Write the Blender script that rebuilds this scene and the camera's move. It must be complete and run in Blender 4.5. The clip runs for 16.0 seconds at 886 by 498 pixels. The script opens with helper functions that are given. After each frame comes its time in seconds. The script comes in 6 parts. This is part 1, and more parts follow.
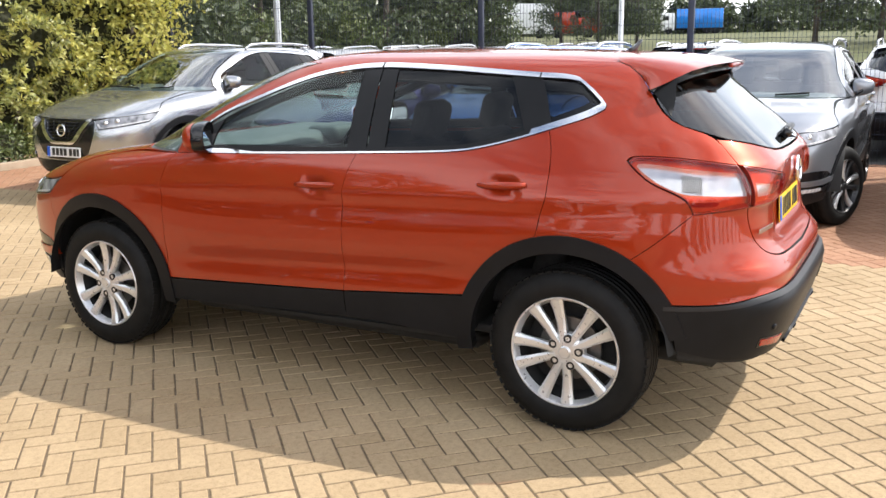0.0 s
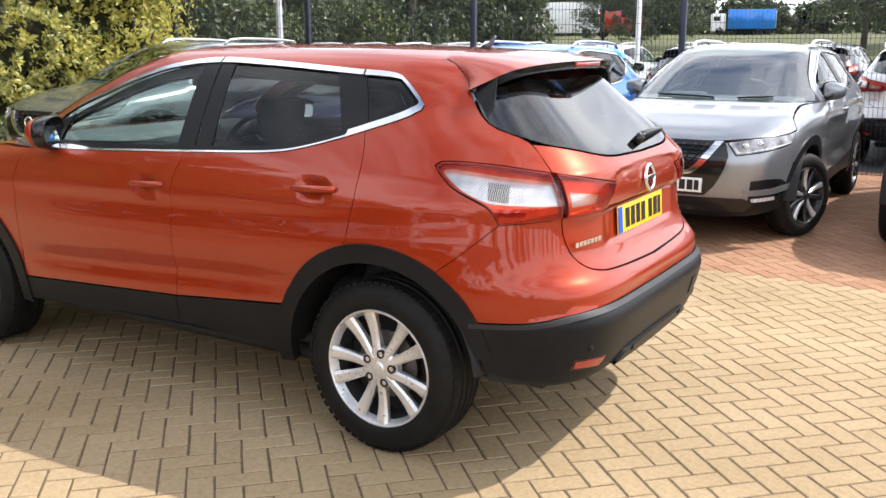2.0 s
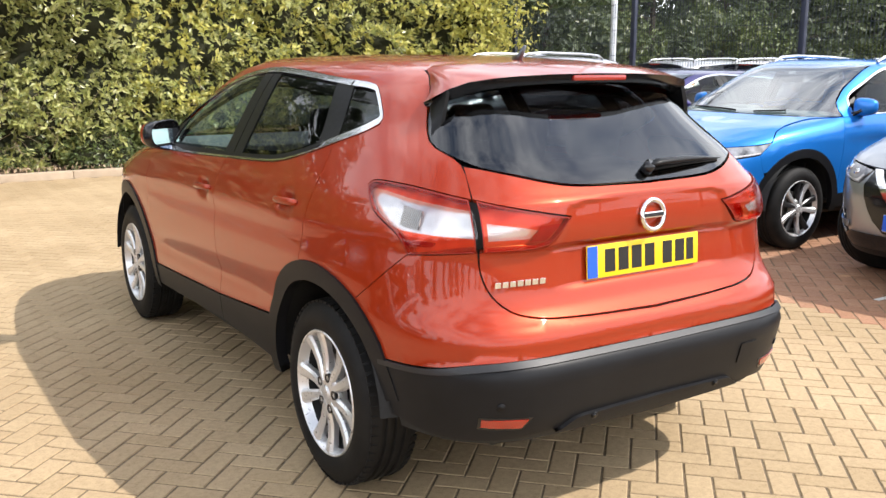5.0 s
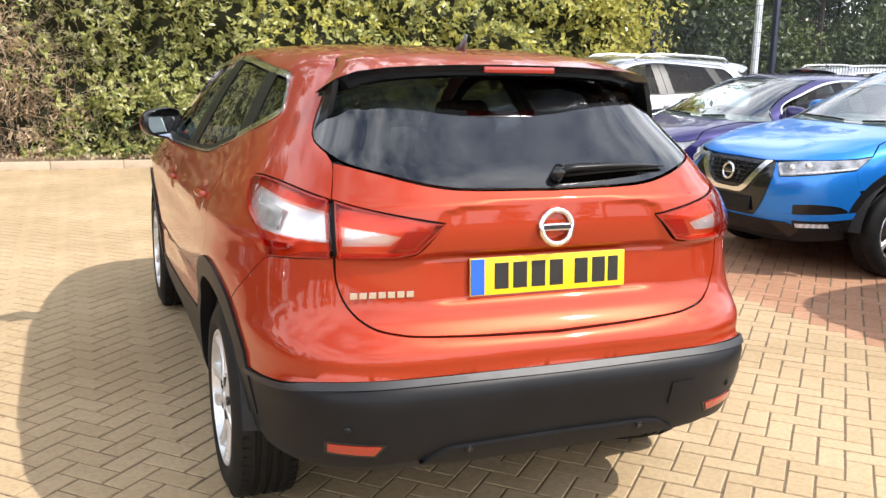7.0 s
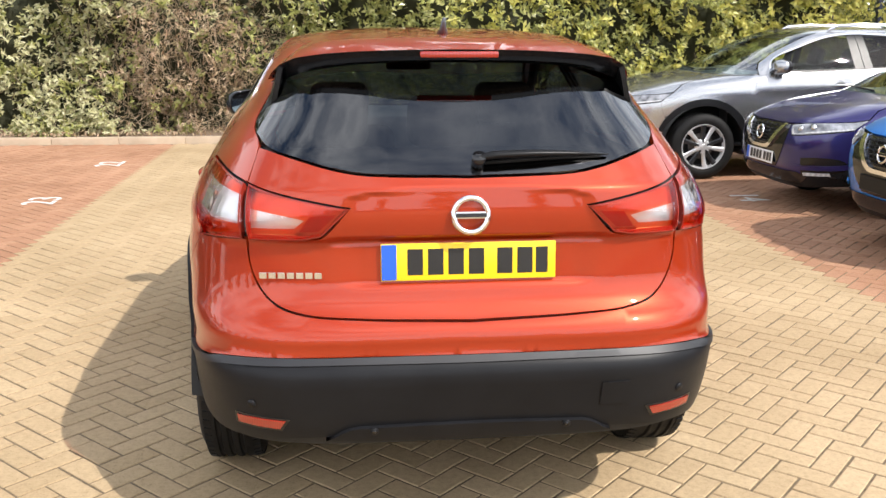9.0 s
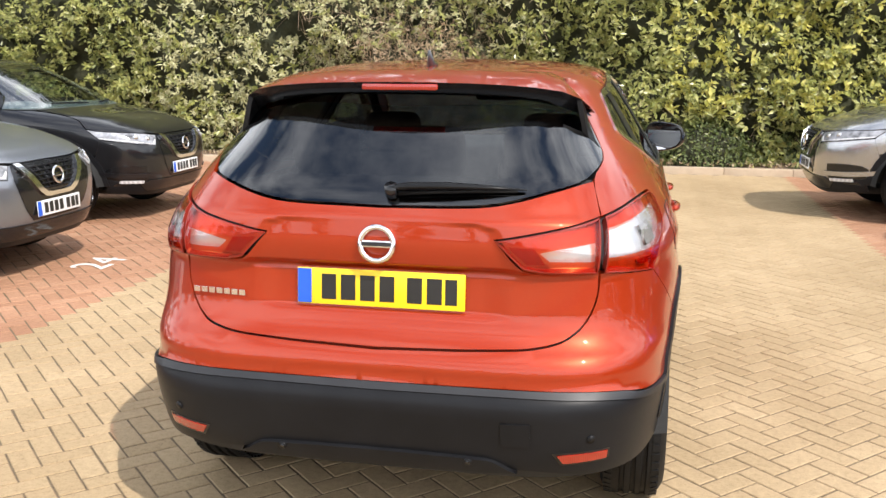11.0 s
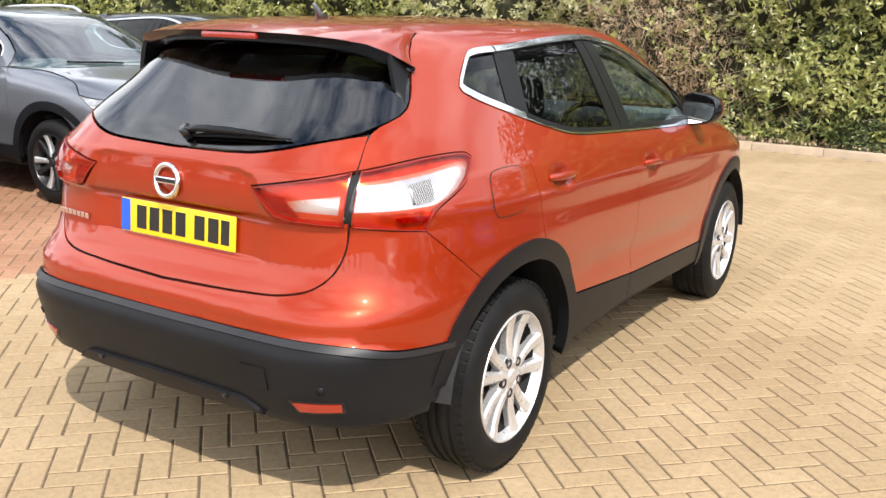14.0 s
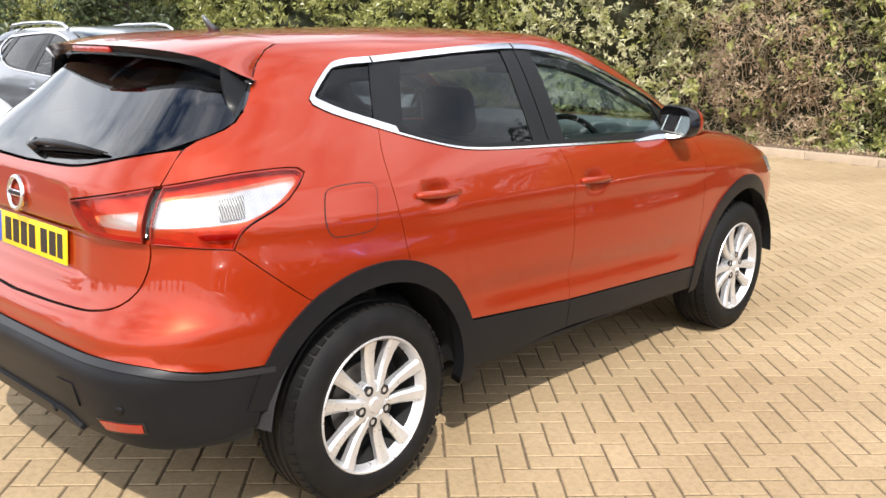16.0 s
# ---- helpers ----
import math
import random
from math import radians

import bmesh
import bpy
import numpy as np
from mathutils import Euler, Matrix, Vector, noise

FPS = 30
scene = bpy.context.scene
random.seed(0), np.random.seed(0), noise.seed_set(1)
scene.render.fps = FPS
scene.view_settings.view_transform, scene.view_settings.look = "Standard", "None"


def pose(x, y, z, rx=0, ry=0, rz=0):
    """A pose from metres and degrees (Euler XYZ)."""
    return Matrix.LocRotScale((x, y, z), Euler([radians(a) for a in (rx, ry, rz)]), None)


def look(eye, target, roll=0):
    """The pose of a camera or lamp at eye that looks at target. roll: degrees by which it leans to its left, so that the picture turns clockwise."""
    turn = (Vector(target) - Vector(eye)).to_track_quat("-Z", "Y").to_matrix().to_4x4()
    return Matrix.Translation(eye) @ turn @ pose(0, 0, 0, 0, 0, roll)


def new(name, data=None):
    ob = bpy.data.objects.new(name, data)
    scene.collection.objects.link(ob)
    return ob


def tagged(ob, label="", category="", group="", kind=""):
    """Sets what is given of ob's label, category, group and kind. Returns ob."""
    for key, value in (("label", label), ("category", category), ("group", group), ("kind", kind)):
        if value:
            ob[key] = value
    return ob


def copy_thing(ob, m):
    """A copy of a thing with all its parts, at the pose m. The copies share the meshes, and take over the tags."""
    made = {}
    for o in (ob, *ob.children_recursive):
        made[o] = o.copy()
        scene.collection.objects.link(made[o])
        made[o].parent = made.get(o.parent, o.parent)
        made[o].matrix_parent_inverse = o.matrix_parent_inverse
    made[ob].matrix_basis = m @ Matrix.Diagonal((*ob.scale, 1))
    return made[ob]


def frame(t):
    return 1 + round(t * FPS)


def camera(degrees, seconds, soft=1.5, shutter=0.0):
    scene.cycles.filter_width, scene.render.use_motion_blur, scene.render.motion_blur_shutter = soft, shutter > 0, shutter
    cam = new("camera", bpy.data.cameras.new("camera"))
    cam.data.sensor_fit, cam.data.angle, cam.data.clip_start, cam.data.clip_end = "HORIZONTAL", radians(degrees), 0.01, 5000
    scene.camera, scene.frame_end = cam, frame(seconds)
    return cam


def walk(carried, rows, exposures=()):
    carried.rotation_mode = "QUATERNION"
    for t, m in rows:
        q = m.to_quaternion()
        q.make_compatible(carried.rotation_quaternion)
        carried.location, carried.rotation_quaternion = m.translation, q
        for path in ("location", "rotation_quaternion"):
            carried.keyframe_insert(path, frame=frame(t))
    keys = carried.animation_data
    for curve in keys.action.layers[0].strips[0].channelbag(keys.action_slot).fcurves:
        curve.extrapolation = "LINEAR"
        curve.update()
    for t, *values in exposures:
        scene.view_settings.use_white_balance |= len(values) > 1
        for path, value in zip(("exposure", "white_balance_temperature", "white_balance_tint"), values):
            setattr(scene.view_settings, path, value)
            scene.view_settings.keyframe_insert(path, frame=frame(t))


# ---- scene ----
cam = camera(51.6, 16.0)
PATH = [
    (0, (-4.256, -1.266, 1.585), (-2.537, -0.34, 1.152), -0.8),
    (0.5, (-4.124, -1.389, 1.579), (-2.404, -0.478, 1.117), -0.4),
    (1, (-3.973, -1.63, 1.573), (-2.27, -0.672, 1.149), 0.9),
    (1.5, (-3.811, -1.814, 1.568), (-2.11, -0.853, 1.14), 0.2),
    (2, (-3.586, -1.969, 1.567), (-1.924, -0.946, 1.131), -0.1),
    (2.5, (-3.403, -2.219, 1.577), (-1.805, -1.084, 1.176), -2.5),
    (3, (-3.221, -2.448, 1.591), (-1.755, -1.146, 1.193), -1.8),
    (3.5, (-3.004, -2.552, 1.566), (-1.659, -1.128, 1.163), -2.1),
    (4, (-2.761, -2.662, 1.57), (-1.524, -1.152, 1.135), -1.1),
    (4.2, (-2.66, -2.736, 1.56), (-1.462, -1.193, 1.129), -0.6),
    (6.3, (-1.589, -3.014, 1.539), (-0.745, -1.251, 1.118), -0.1),
    (6.5, (-1.512, -3.036, 1.538), (-0.703, -1.259, 1.105), 0.1),
    (7, (-1.293, -3.08, 1.51), (-0.561, -1.255, 1.106), 1.3),
    (7.5, (-1.06, -3.133, 1.55), (-0.396, -1.287, 1.16), 0.2),
    (8, (-0.795, -3.287, 1.564), (-0.272, -1.397, 1.172), -0.3),
    (8.5, (-0.601, -3.337, 1.552), (-0.256, -1.417, 1.11), -0.0),
    (9, (-0.366, -3.314, 1.555), (-0.151, -1.38, 1.093), 0.2),
    (9.2, (-0.27, -3.321, 1.565), (-0.105, -1.382, 1.102), -0.3),
    (11.3, (0.893, -3.281, 1.576), (0.398, -1.386, 1.17), 0.8),
    (11.5, (1.007, -3.271, 1.585), (0.443, -1.399, 1.164), 1.1),
    (12, (1.232, -3.187, 1.563), (0.528, -1.366, 1.129), 0.9),
    (12.5, (1.46, -3.081, 1.573), (0.668, -1.307, 1.099), 0.5),
    (13, (1.781, -3.005, 1.567), (0.87, -1.292, 1.082), 1.1),
    (13.5, (2.009, -2.883, 1.551), (1.048, -1.2, 1.059), 0.7),
    (14, (2.229, -2.707, 1.548), (1.212, -1.053, 1.067), 1.7),
    (14.5, (2.505, -2.56, 1.553), (1.41, -0.948, 1.106), 1.1),
    (15, (2.708, -2.389, 1.559), (1.491, -0.874, 1.086), 1.5),
    (15.5, (2.806, -2.151, 1.55), (1.534, -0.686, 1.064), 1.9),
    (16, (2.95, -1.941, 1.556), (1.632, -0.51, 1.094), 0.7),
]
EXPOSURES = [(0.0, 0.48), (4.0, 0.46), (6.3, 0.62), (7.2, 0.62), (8.5, 0.46), (16.0, 0.44)]
walk(cam, [(t, look(eye, target, roll)) for t, eye, target, roll in PATH], EXPOSURES)


# ---- light ----
SUN_EL, SUN_AZ = 48.0, 133.0   # degrees; azimuth clockwise from +Y
world = bpy.data.worlds.new("sky")
scene.world = world
world.use_nodes = True
wn = world.node_tree.nodes
sky = wn.new("ShaderNodeTexSky")
sky.sky_type = 'NISHITA'
sky.sun_disc = False
sky.sun_elevation = radians(SUN_EL)
sky.sun_rotation = radians(SUN_AZ)
# broken white cloud over the blue
wl = world.node_tree.links
wtc, cloud, wr, wm = wn.new("ShaderNodeTexCoord"), wn.new("ShaderNodeTexNoise"), wn.new("ShaderNodeValToRGB"), wn.new("ShaderNodeMix")
wmap = wn.new("ShaderNodeMapping")
wmap.inputs["Scale"].default_value = (1, 1, 2.2)
cloud.inputs["Scale"].default_value, cloud.inputs["Detail"].default_value, cloud.inputs["Roughness"].default_value = 2.6, 7, .58
wr.color_ramp.elements[0].position, wr.color_ramp.elements[1].position = .17, .45
wm.data_type = 'RGBA'
wm.inputs[7].default_value = (11.8, 12.1, 12.7, 1)
wl.new(wtc.outputs["Generated"], wmap.inputs[0])
wl.new(wmap.outputs[0], cloud.inputs["Vector"])
wz, thin = wn.new("ShaderNodeSeparateXYZ"), wn.new("ShaderNodeMath")
thin.operation = 'MULTIPLY_ADD'
thin.inputs[1].default_value = -.26
wl.new(wtc.outputs["Generated"], wz.inputs[0])
wl.new(wz.outputs["Z"], thin.inputs[0])
wl.new(cloud.outputs[0], thin.inputs[2])
wl.new(thin.outputs[0], wr.inputs[0])
wl.new(wr.outputs[0], wm.inputs[0])
wl.new(sky.outputs[0], wm.inputs[6])
wl.new(wm.outputs[2], wn["Background"].inputs[0])
wn["Background"].inputs[1].default_value = 0.15
sun_data = bpy.data.lights.new("sun", 'SUN')
sun_data.energy = 4.0
sun_data.angle = radians(0.5)
sun_data.color = (1.0, 0.945, 0.885)
sun = new("sun", sun_data)
sa, se = radians(SUN_AZ), radians(SUN_EL)
sun_dir = Vector((math.sin(sa) * math.cos(se), math.cos(sa) * math.cos(se), math.sin(se)))
sun.matrix_world = look(sun_dir * 40, (0, 0, 0))

# ---- materials ----
def node_mat(name):
    m = bpy.data.materials.new(name)
    m.use_nodes = True
    nt = m.node_tree
    return m, nt.nodes, nt.links, nt.nodes["Principled BSDF"]


def noise_node(n, l, scale, detail=4, rough=.6, coord="Object"):
    tc = n.new("ShaderNodeTexCoord")
    tex = n.new("ShaderNodeTexNoise")
    tex.inputs["Scale"].default_value, tex.inputs["Detail"].default_value, tex.inputs["Roughness"].default_value = scale, detail, rough
    l.new(tc.outputs[coord], tex.inputs["Vector"])
    return tex


def ramp(n, l, src, stops):
    r = n.new("ShaderNodeValToRGB")
    while len(r.color_ramp.elements) < len(stops):
        r.color_ramp.elements.new(.5)
    for e, (p, c) in zip(r.color_ramp.elements, stops):
        e.position, e.color = p, (*c, 1) if len(c) == 3 else c
    l.new(src, r.inputs[0])
    return r


def bump(n, l, bsdf, src, strength, dist=.002):
    b = n.new("ShaderNodeBump")
    b.inputs["Strength"].default_value, b.inputs["Distance"].default_value = strength, dist
    l.new(src, b.inputs["Height"])
    l.new(b.outputs[0], bsdf.inputs["Normal"])
    return b


def surface(name, c0, c1, scale=8, rough=.5, metal=0, bumps=.1, bscale=60, bdist=.001, spec=.5):
    """A plain surface with two scales of variation."""
    m, n, l, b = node_mat(name)
    big = noise_node(n, l, scale)
    r = ramp(n, l, big.outputs[0], [(.3, c0), (.7, c1)])
    l.new(r.outputs[0], b.inputs["Base Color"])
    b.inputs["Metallic"].default_value = metal
    b.inputs["Specular IOR Level"].default_value = spec
    small = noise_node(n, l, bscale, 6)
    rr = n.new("ShaderNodeMapRange")
    rr.inputs["To Min"].default_value, rr.inputs["To Max"].default_value = max(rough - .1, .02), min(rough + .1, 1)
    l.new(small.outputs[0], rr.inputs["Value"])
    l.new(rr.outputs[0], b.inputs["Roughness"])
    if bumps:
        bump(n, l, b, small.outputs[0], bumps, bdist)
    return m


def paint(name, col, flake, metal=.35, rough=.32):
    """Car paint: a base with fine flakes under a clear coat, with faint road dust."""
    m, n, l, b = node_mat(name)
    f = noise_node(n, l, 900, 2)
    r = ramp(n, l, f.outputs[0], [(.35, col), (.75, flake)])
    l.new(r.outputs[0], b.inputs["Base Color"])
    b.inputs["Metallic"].default_value, b.inputs["Roughness"].default_value = metal, rough
    b.inputs["Specular IOR Level"].default_value = .12
    b.inputs["Coat Weight"].default_value, b.inputs["Coat Roughness"].default_value = .9, .025
    d = noise_node(n, l, 3.0, 6)
    rr = n.new("ShaderNodeMapRange")
    rr.inputs["To Min"].default_value, rr.inputs["To Max"].default_value = .008, .035
    l.new(d.outputs[0], rr.inputs["Value"])
    l.new(rr.outputs[0], b.inputs["Coat Roughness"])
    return m


def glass(name, tint, head_on=.06, gloss=.008, rise=5):
    """A thin pane: tinted, with a gloss that grows towards a grazing view."""
    m, n, l, b = node_mat(name)
    n.remove(b)
    t = n.new("ShaderNodeBsdfTransparent")
    t.inputs[0].default_value = (*tint, 1)
    g = n.new("ShaderNodeBsdfGlossy")
    g.inputs["Roughness"].default_value = gloss
    lw = n.new("ShaderNodeLayerWeight")
    lw.inputs[0].default_value = .5
    p = n.new("ShaderNodeMath")
    p.operation = 'POWER'
    p.inputs[1].default_value = rise
    l.new(lw.outputs["Facing"], p.inputs[0])
    a = n.new("ShaderNodeMath")
    a.operation = 'MULTIPLY_ADD'
    a.inputs[1].default_value, a.inputs[2].default_value = 1 - head_on, head_on
    l.new(p.outputs[0], a.inputs[0])
    mix = n.new("ShaderNodeMixShader")
    l.new(a.outputs[0], mix.inputs[0])
    l.new(t.outputs[0], mix.inputs[1])
    l.new(g.outputs[0], mix.inputs[2])
    l.new(mix.outputs[0], n["Material Output"].inputs[0])
    return m


def lens_mat(name, col, rough=.08, ribs=45, depth=.12, low=.8, axis='X'):
    """Moulded lamp plastic with fine ribs under a clear face."""
    m, n, l, b = node_mat(name)
    tc = n.new("ShaderNodeTexCoord")
    w = n.new("ShaderNodeTexWave")
    w.bands_direction = axis
    w.inputs["Scale"].default_value, w.inputs["Distortion"].default_value = ribs, .3
    l.new(tc.outputs["Object"], w.inputs["Vector"])
    r = ramp(n, l, w.outputs[0], [(.2, tuple(c * low for c in col)), (.8, col)])
    l.new(r.outputs[0], b.inputs["Base Color"])
    b.inputs["Roughness"].default_value = rough + .15
    b.inputs["Coat Weight"].default_value, b.inputs["Coat Roughness"].default_value = 1, .02
    bump(n, l, b, w.outputs[0], depth, .002)
    return m


RED_PAINT = paint("copper_red_paint", (.295, .0235, .0042), (.385, .039, .0070), .38, .38)
GREY_PAINT = paint("grey_metallic_paint", (.21, .222, .245), (.37, .385, .415), .65, .28)
DARKGREY_PAINT = paint("dark_grey_paint", (.055, .058, .062), (.11, .112, .118), .6)
BLUEGREY_PAINT = paint("blue_grey_metallic_paint", (.15, .16, .18), (.28, .295, .325), .65, .28)
MIDGREY_PAINT = paint("silver_grey_metallic_paint", (.34, .345, .355), (.52, .525, .535), .85, .24)
SILVER_PAINT = paint("silver_paint", (.34, .35, .36), (.5, .51, .52), .65)
BLUE_PAINT = paint("bright_blue_paint", (.010, .15, .55), (.02, .24, .72), .4)
NAVY_PAINT = paint("dark_violet_blue_paint", (.018, .014, .075), (.035, .03, .14), .4)
BLACK_PAINT = paint("black_paint", (.008, .008, .009), (.02, .02, .022), .3)
WHITE_PAINT = paint("white_paint", (.72, .73, .74), (.8, .8, .8), .0)
CLADDING = surface("grained_black_plastic", (.0080, .0082, .0094), (.0120, .0123, .0138), 5, .40, 0, .25, 700, .0006, .16)
# bumper plastic with the sky's highlight on its top edge put into the colour
LIP_SHEEN = surface("black_plastic_with_sheen", (.014, .0143, .016), (.020, .0204, .0225), 5, .46, 0, .05, 700, .0004, .40)
GLOSS_BLACK = surface("gloss_black_trim", (.006, .006, .007), (.010, .010, .011), 5, .12, 0, 0)
PILLAR = surface("satin_black_pillar", (.005, .005, .0055), (.009, .009, .0095), 5, .36, 0, 0, spec=.22)
INNER = surface("dark_inner_body", (.008, .008, .008), (.016, .016, .016), 9, .8, 0, .1)
CHROME = surface("chrome_trim", (.75, .75, .77), (.85, .85, .86), 6, .14, 1, 0)
ALLOY = surface("silver_alloy", (.62, .62, .63), (.74, .74, .74), 12, .30, .65, 0)
DARK_ALLOY = surface("dark_alloy", (.02, .02, .022), (.035, .035, .037), 12, .3, .4, 0)
RUBBER = surface("tyre_rubber", (.005, .005, .0053), (.011, .0105, .010), 14, .62, 0, .3, 250, .001, .2)
DISC = surface("brake_steel", (.12, .11, .10), (.24, .22, .20), 20, .45, .8, .1)
GLASS_CLEAR = glass("tinted_side_glass", (.64, .75, .73), .036)
GLASS_DARK = glass("privacy_glass", (.20, .207, .216), .038)
GLASS_REAR = glass("rear_window_glass", (.10, .104, .112), .10, rise=3.4)
GLASS_SCREEN = glass("windscreen_glass", (.70, .80, .77), .30)
LAMP_RED = glass("red_lamp_cover", (.95, .21, .065), .05)
LAMP_COVER = glass("clear_lamp_cover", (.95, .95, .95), .06)
LAMP_DARKRED = lens_mat("deep_red_lamp_lens", (.20, .012, .006), ribs=10, depth=.02, low=.95)
LAMP_EDGE = surface("dark_maroon_lamp_edge", (.20, .018, .010), (.25, .024, .014), 8, .22, 0, 0)
LAMP_BOWL = lens_mat("silvered_lamp_bowl", (.62, .62, .635), ribs=7, depth=.10, low=.9, axis="Y")
LAMP_BOWL.node_tree.nodes["Principled BSDF"].inputs["Metallic"].default_value = .6
LAMP_CLEAR = lens_mat("clear_lamp_lens", (.62, .62, .63), ribs=9, depth=.05, low=.7, axis="Y")
LAMP_AMBER = lens_mat("smoky_lamp_reflector", (.36, .35, .33), ribs=44, depth=.35, low=.15, axis="Y")
HEADLAMP = surface("headlamp_glass", (.05, .052, .058), (.46, .47, .50), 11, .14, .2, .04, 40, .001)
REFLECTOR = lens_mat("red_reflector", (.40, .022, .007), ribs=60, depth=.2, low=.5)
PLATE_Y = surface("yellow_plate", (.85, .56, .01), (.9, .6, .015), 10, .35, 0, 0)
PLATE_W = surface("white_plate", (.72, .73, .74), (.8, .8, .8), 10, .35, 0, 0)
PLATE_BLUE = surface("blue_band", (.01, .08, .5), (.015, .1, .56), 10, .35, 0, 0)
PLATE_INK = surface("plate_characters", (.008, .008, .008), (.014, .014, .014), 10, .4, 0, 0)
SEAT = surface("dark_seat_cloth", (.022, .022, .024), (.042, .042, .045), 30, .9, 0, .4, 500, .001)
DASH = surface("grey_dashboard", (.15, .165, .17), (.22, .235, .24), 10, .6, 0, .2, 500, .0006)
LINING = surface("pale_headlining", (.35, .34, .32), (.42, .41, .39), 10, .9, 0, .1)
MIRROR = surface("mirror_glass", (.85, .85, .86), (.9, .9, .9), 6, .03, 1, 0)
MIRROR.node_tree.nodes["Principled BSDF"].inputs["Roughness"].default_value = .02
for _l in list(MIRROR.node_tree.links):
    if _l.to_socket.name == "Roughness":
        MIRROR.node_tree.links.remove(_l)
BRAKE_RED = lens_mat("brake_lamp_lens", (.30, .014, .006), ribs=30, depth=.05, low=.85)

# ---- materials of the yard ----
def brick_mat(name, cols, stain):
    m, n, l, b = node_mat(name)
    geo, oi = n.new("ShaderNodeNewGeometry"), n.new("ShaderNodeObjectInfo")
    add = n.new("ShaderNodeMath")
    l.new(geo.outputs["Random Per Island"], add.inputs[0])
    l.new(oi.outputs["Random"], add.inputs[1])
    fr = n.new("ShaderNodeMath")
    fr.operation = 'FRACT'
    l.new(add.outputs[0], fr.inputs[0])
    base = ramp(n, l, fr.outputs[0], [(i / (len(cols) - 1), c) for i, c in enumerate(cols)])
    grain = noise_node(n, l, 140, 8, .7, "Object")
    blot = noise_node(n, l, 38, 5, .65, "Object")
    both = n.new("ShaderNodeMix")
    both.inputs[0].default_value = .45
    l.new(grain.outputs[0], both.inputs[2])
    l.new(blot.outputs[0], both.inputs[3])
    g = ramp(n, l, both.outputs[0], [(.33, (.62, .61, .58)), (.50, (.96, .96, .96)), (.66, (1.16, 1.16, 1.15))])
    mul = n.new("ShaderNodeMix")
    mul.data_type, mul.blend_type = 'RGBA', 'MULTIPLY'
    mul.inputs[0].default_value = 1
    l.new(base.outputs[0], mul.inputs[6])
    l.new(g.outputs[0], mul.inputs[7])
    geo2 = n.new("ShaderNodeNewGeometry")
    big = n.new("ShaderNodeTexNoise")
    big.inputs["Scale"].default_value, big.inputs["Detail"].default_value = .9, 6
    l.new(geo2.outputs["Position"], big.inputs["Vector"])
    k = ramp(n, l, big.outputs[0], [(.38, stain), (.62, (1, 1, 1))])
    mul2 = n.new("ShaderNodeMix")
    mul2.data_type, mul2.blend_type = 'RGBA', 'MULTIPLY'
    mul2.inputs[0].default_value = .8
    l.new(mul.outputs[2], mul2.inputs[6])
    l.new(k.outputs[0], mul2.inputs[7])
    l.new(mul2.outputs[2], b.inputs["Base Color"])
    b.inputs["Roughness"].default_value = .85
    b.inputs["Specular IOR Level"].default_value = .3
    bump(n, l, b, both.outputs[0], .5, .003)
    return m


def leaf_mat(name, cols, rough=.38, trans=.25):
    m, n, l, b = node_mat(name)
    geo = n.new("ShaderNodeNewGeometry")
    r = ramp(n, l, geo.outputs["Random Per Island"], [(i / (len(cols) - 1), c) for i, c in enumerate(cols)])
    l.new(r.outputs[0], b.inputs["Base Color"])
    b.inputs["Roughness"].default_value = rough
    b.inputs["Specular IOR Level"].default_value = .5
    tr = n.new("ShaderNodeBsdfTranslucent")
    l.new(r.outputs[0], tr.inputs[0])
    mix = n.new("ShaderNodeMixShader")
    mix.inputs[0].default_value = trans
    l.new(b.outputs[0], mix.inputs[1])
    l.new(tr.outputs[0], mix.inputs[2])
    l.new(mix.outputs[0], n["Material Output"].inputs[0])
    return m


BUFF = brick_mat("buff_block", [(.400, .294, .172), (.425, .313, .186), (.388, .283, .164), (.437, .325, .195), (.410, .300, .176)], (.80, .78, .74))
REDBLOCK = brick_mat("red_block", [(.375, .203, .122), (.41, .225, .136), (.345, .182, .106), (.43, .245, .150), (.39, .212, .127)], (.78, .74, .71))
JOINT = surface("joint_sand", (.085, .058, .033), (.185, .135, .080), 45, .95, 0, .5, 300, .003)
KERBSTONE = surface("kerb_concrete", (.37, .285, .20), (.45, .35, .25), 6, .9, 0, .4, 120, .002)
SOIL = surface("leaf_litter_soil", (.10, .065, .04), (.20, .14, .09), 14, .95, 0, .8, 60, .01)
POST_BLUE = surface("dark_blue_post", (.010, .014, .035), (.016, .02, .045), 8, .4, 0, .05)
GALV = surface("galvanised_steel", (.42, .43, .44), (.52, .53, .54), 8, .45, .7, .05)
WHITELINE = surface("worn_white_road_paint", (.62, .60, .56), (.74, .72, .68), 40, .8, 0, .2)
LEAF_LAUREL = leaf_mat("laurel_leaves", [(.20, .22, .060), (.37, .37, .11), (.12, .145, .040), (.52, .50, .20), (.26, .28, .075), (.43, .42, .14)], .30, .30)
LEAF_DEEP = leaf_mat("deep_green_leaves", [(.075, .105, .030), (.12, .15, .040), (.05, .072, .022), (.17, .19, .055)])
LEAF_DRY = leaf_mat("dry_leaves", [(.40, .27, .17), (.54, .41, .28), (.32, .20, .12), (.34, .29, .15), (.50, .38, .26)], .6, .25)
LEAF_PALE = leaf_mat("pale_olive_leaves", [(.42, .40, .20), (.54, .52, .30), (.33, .32, .14), (.60, .57, .36), (.26, .28, .10)], .45, .25)
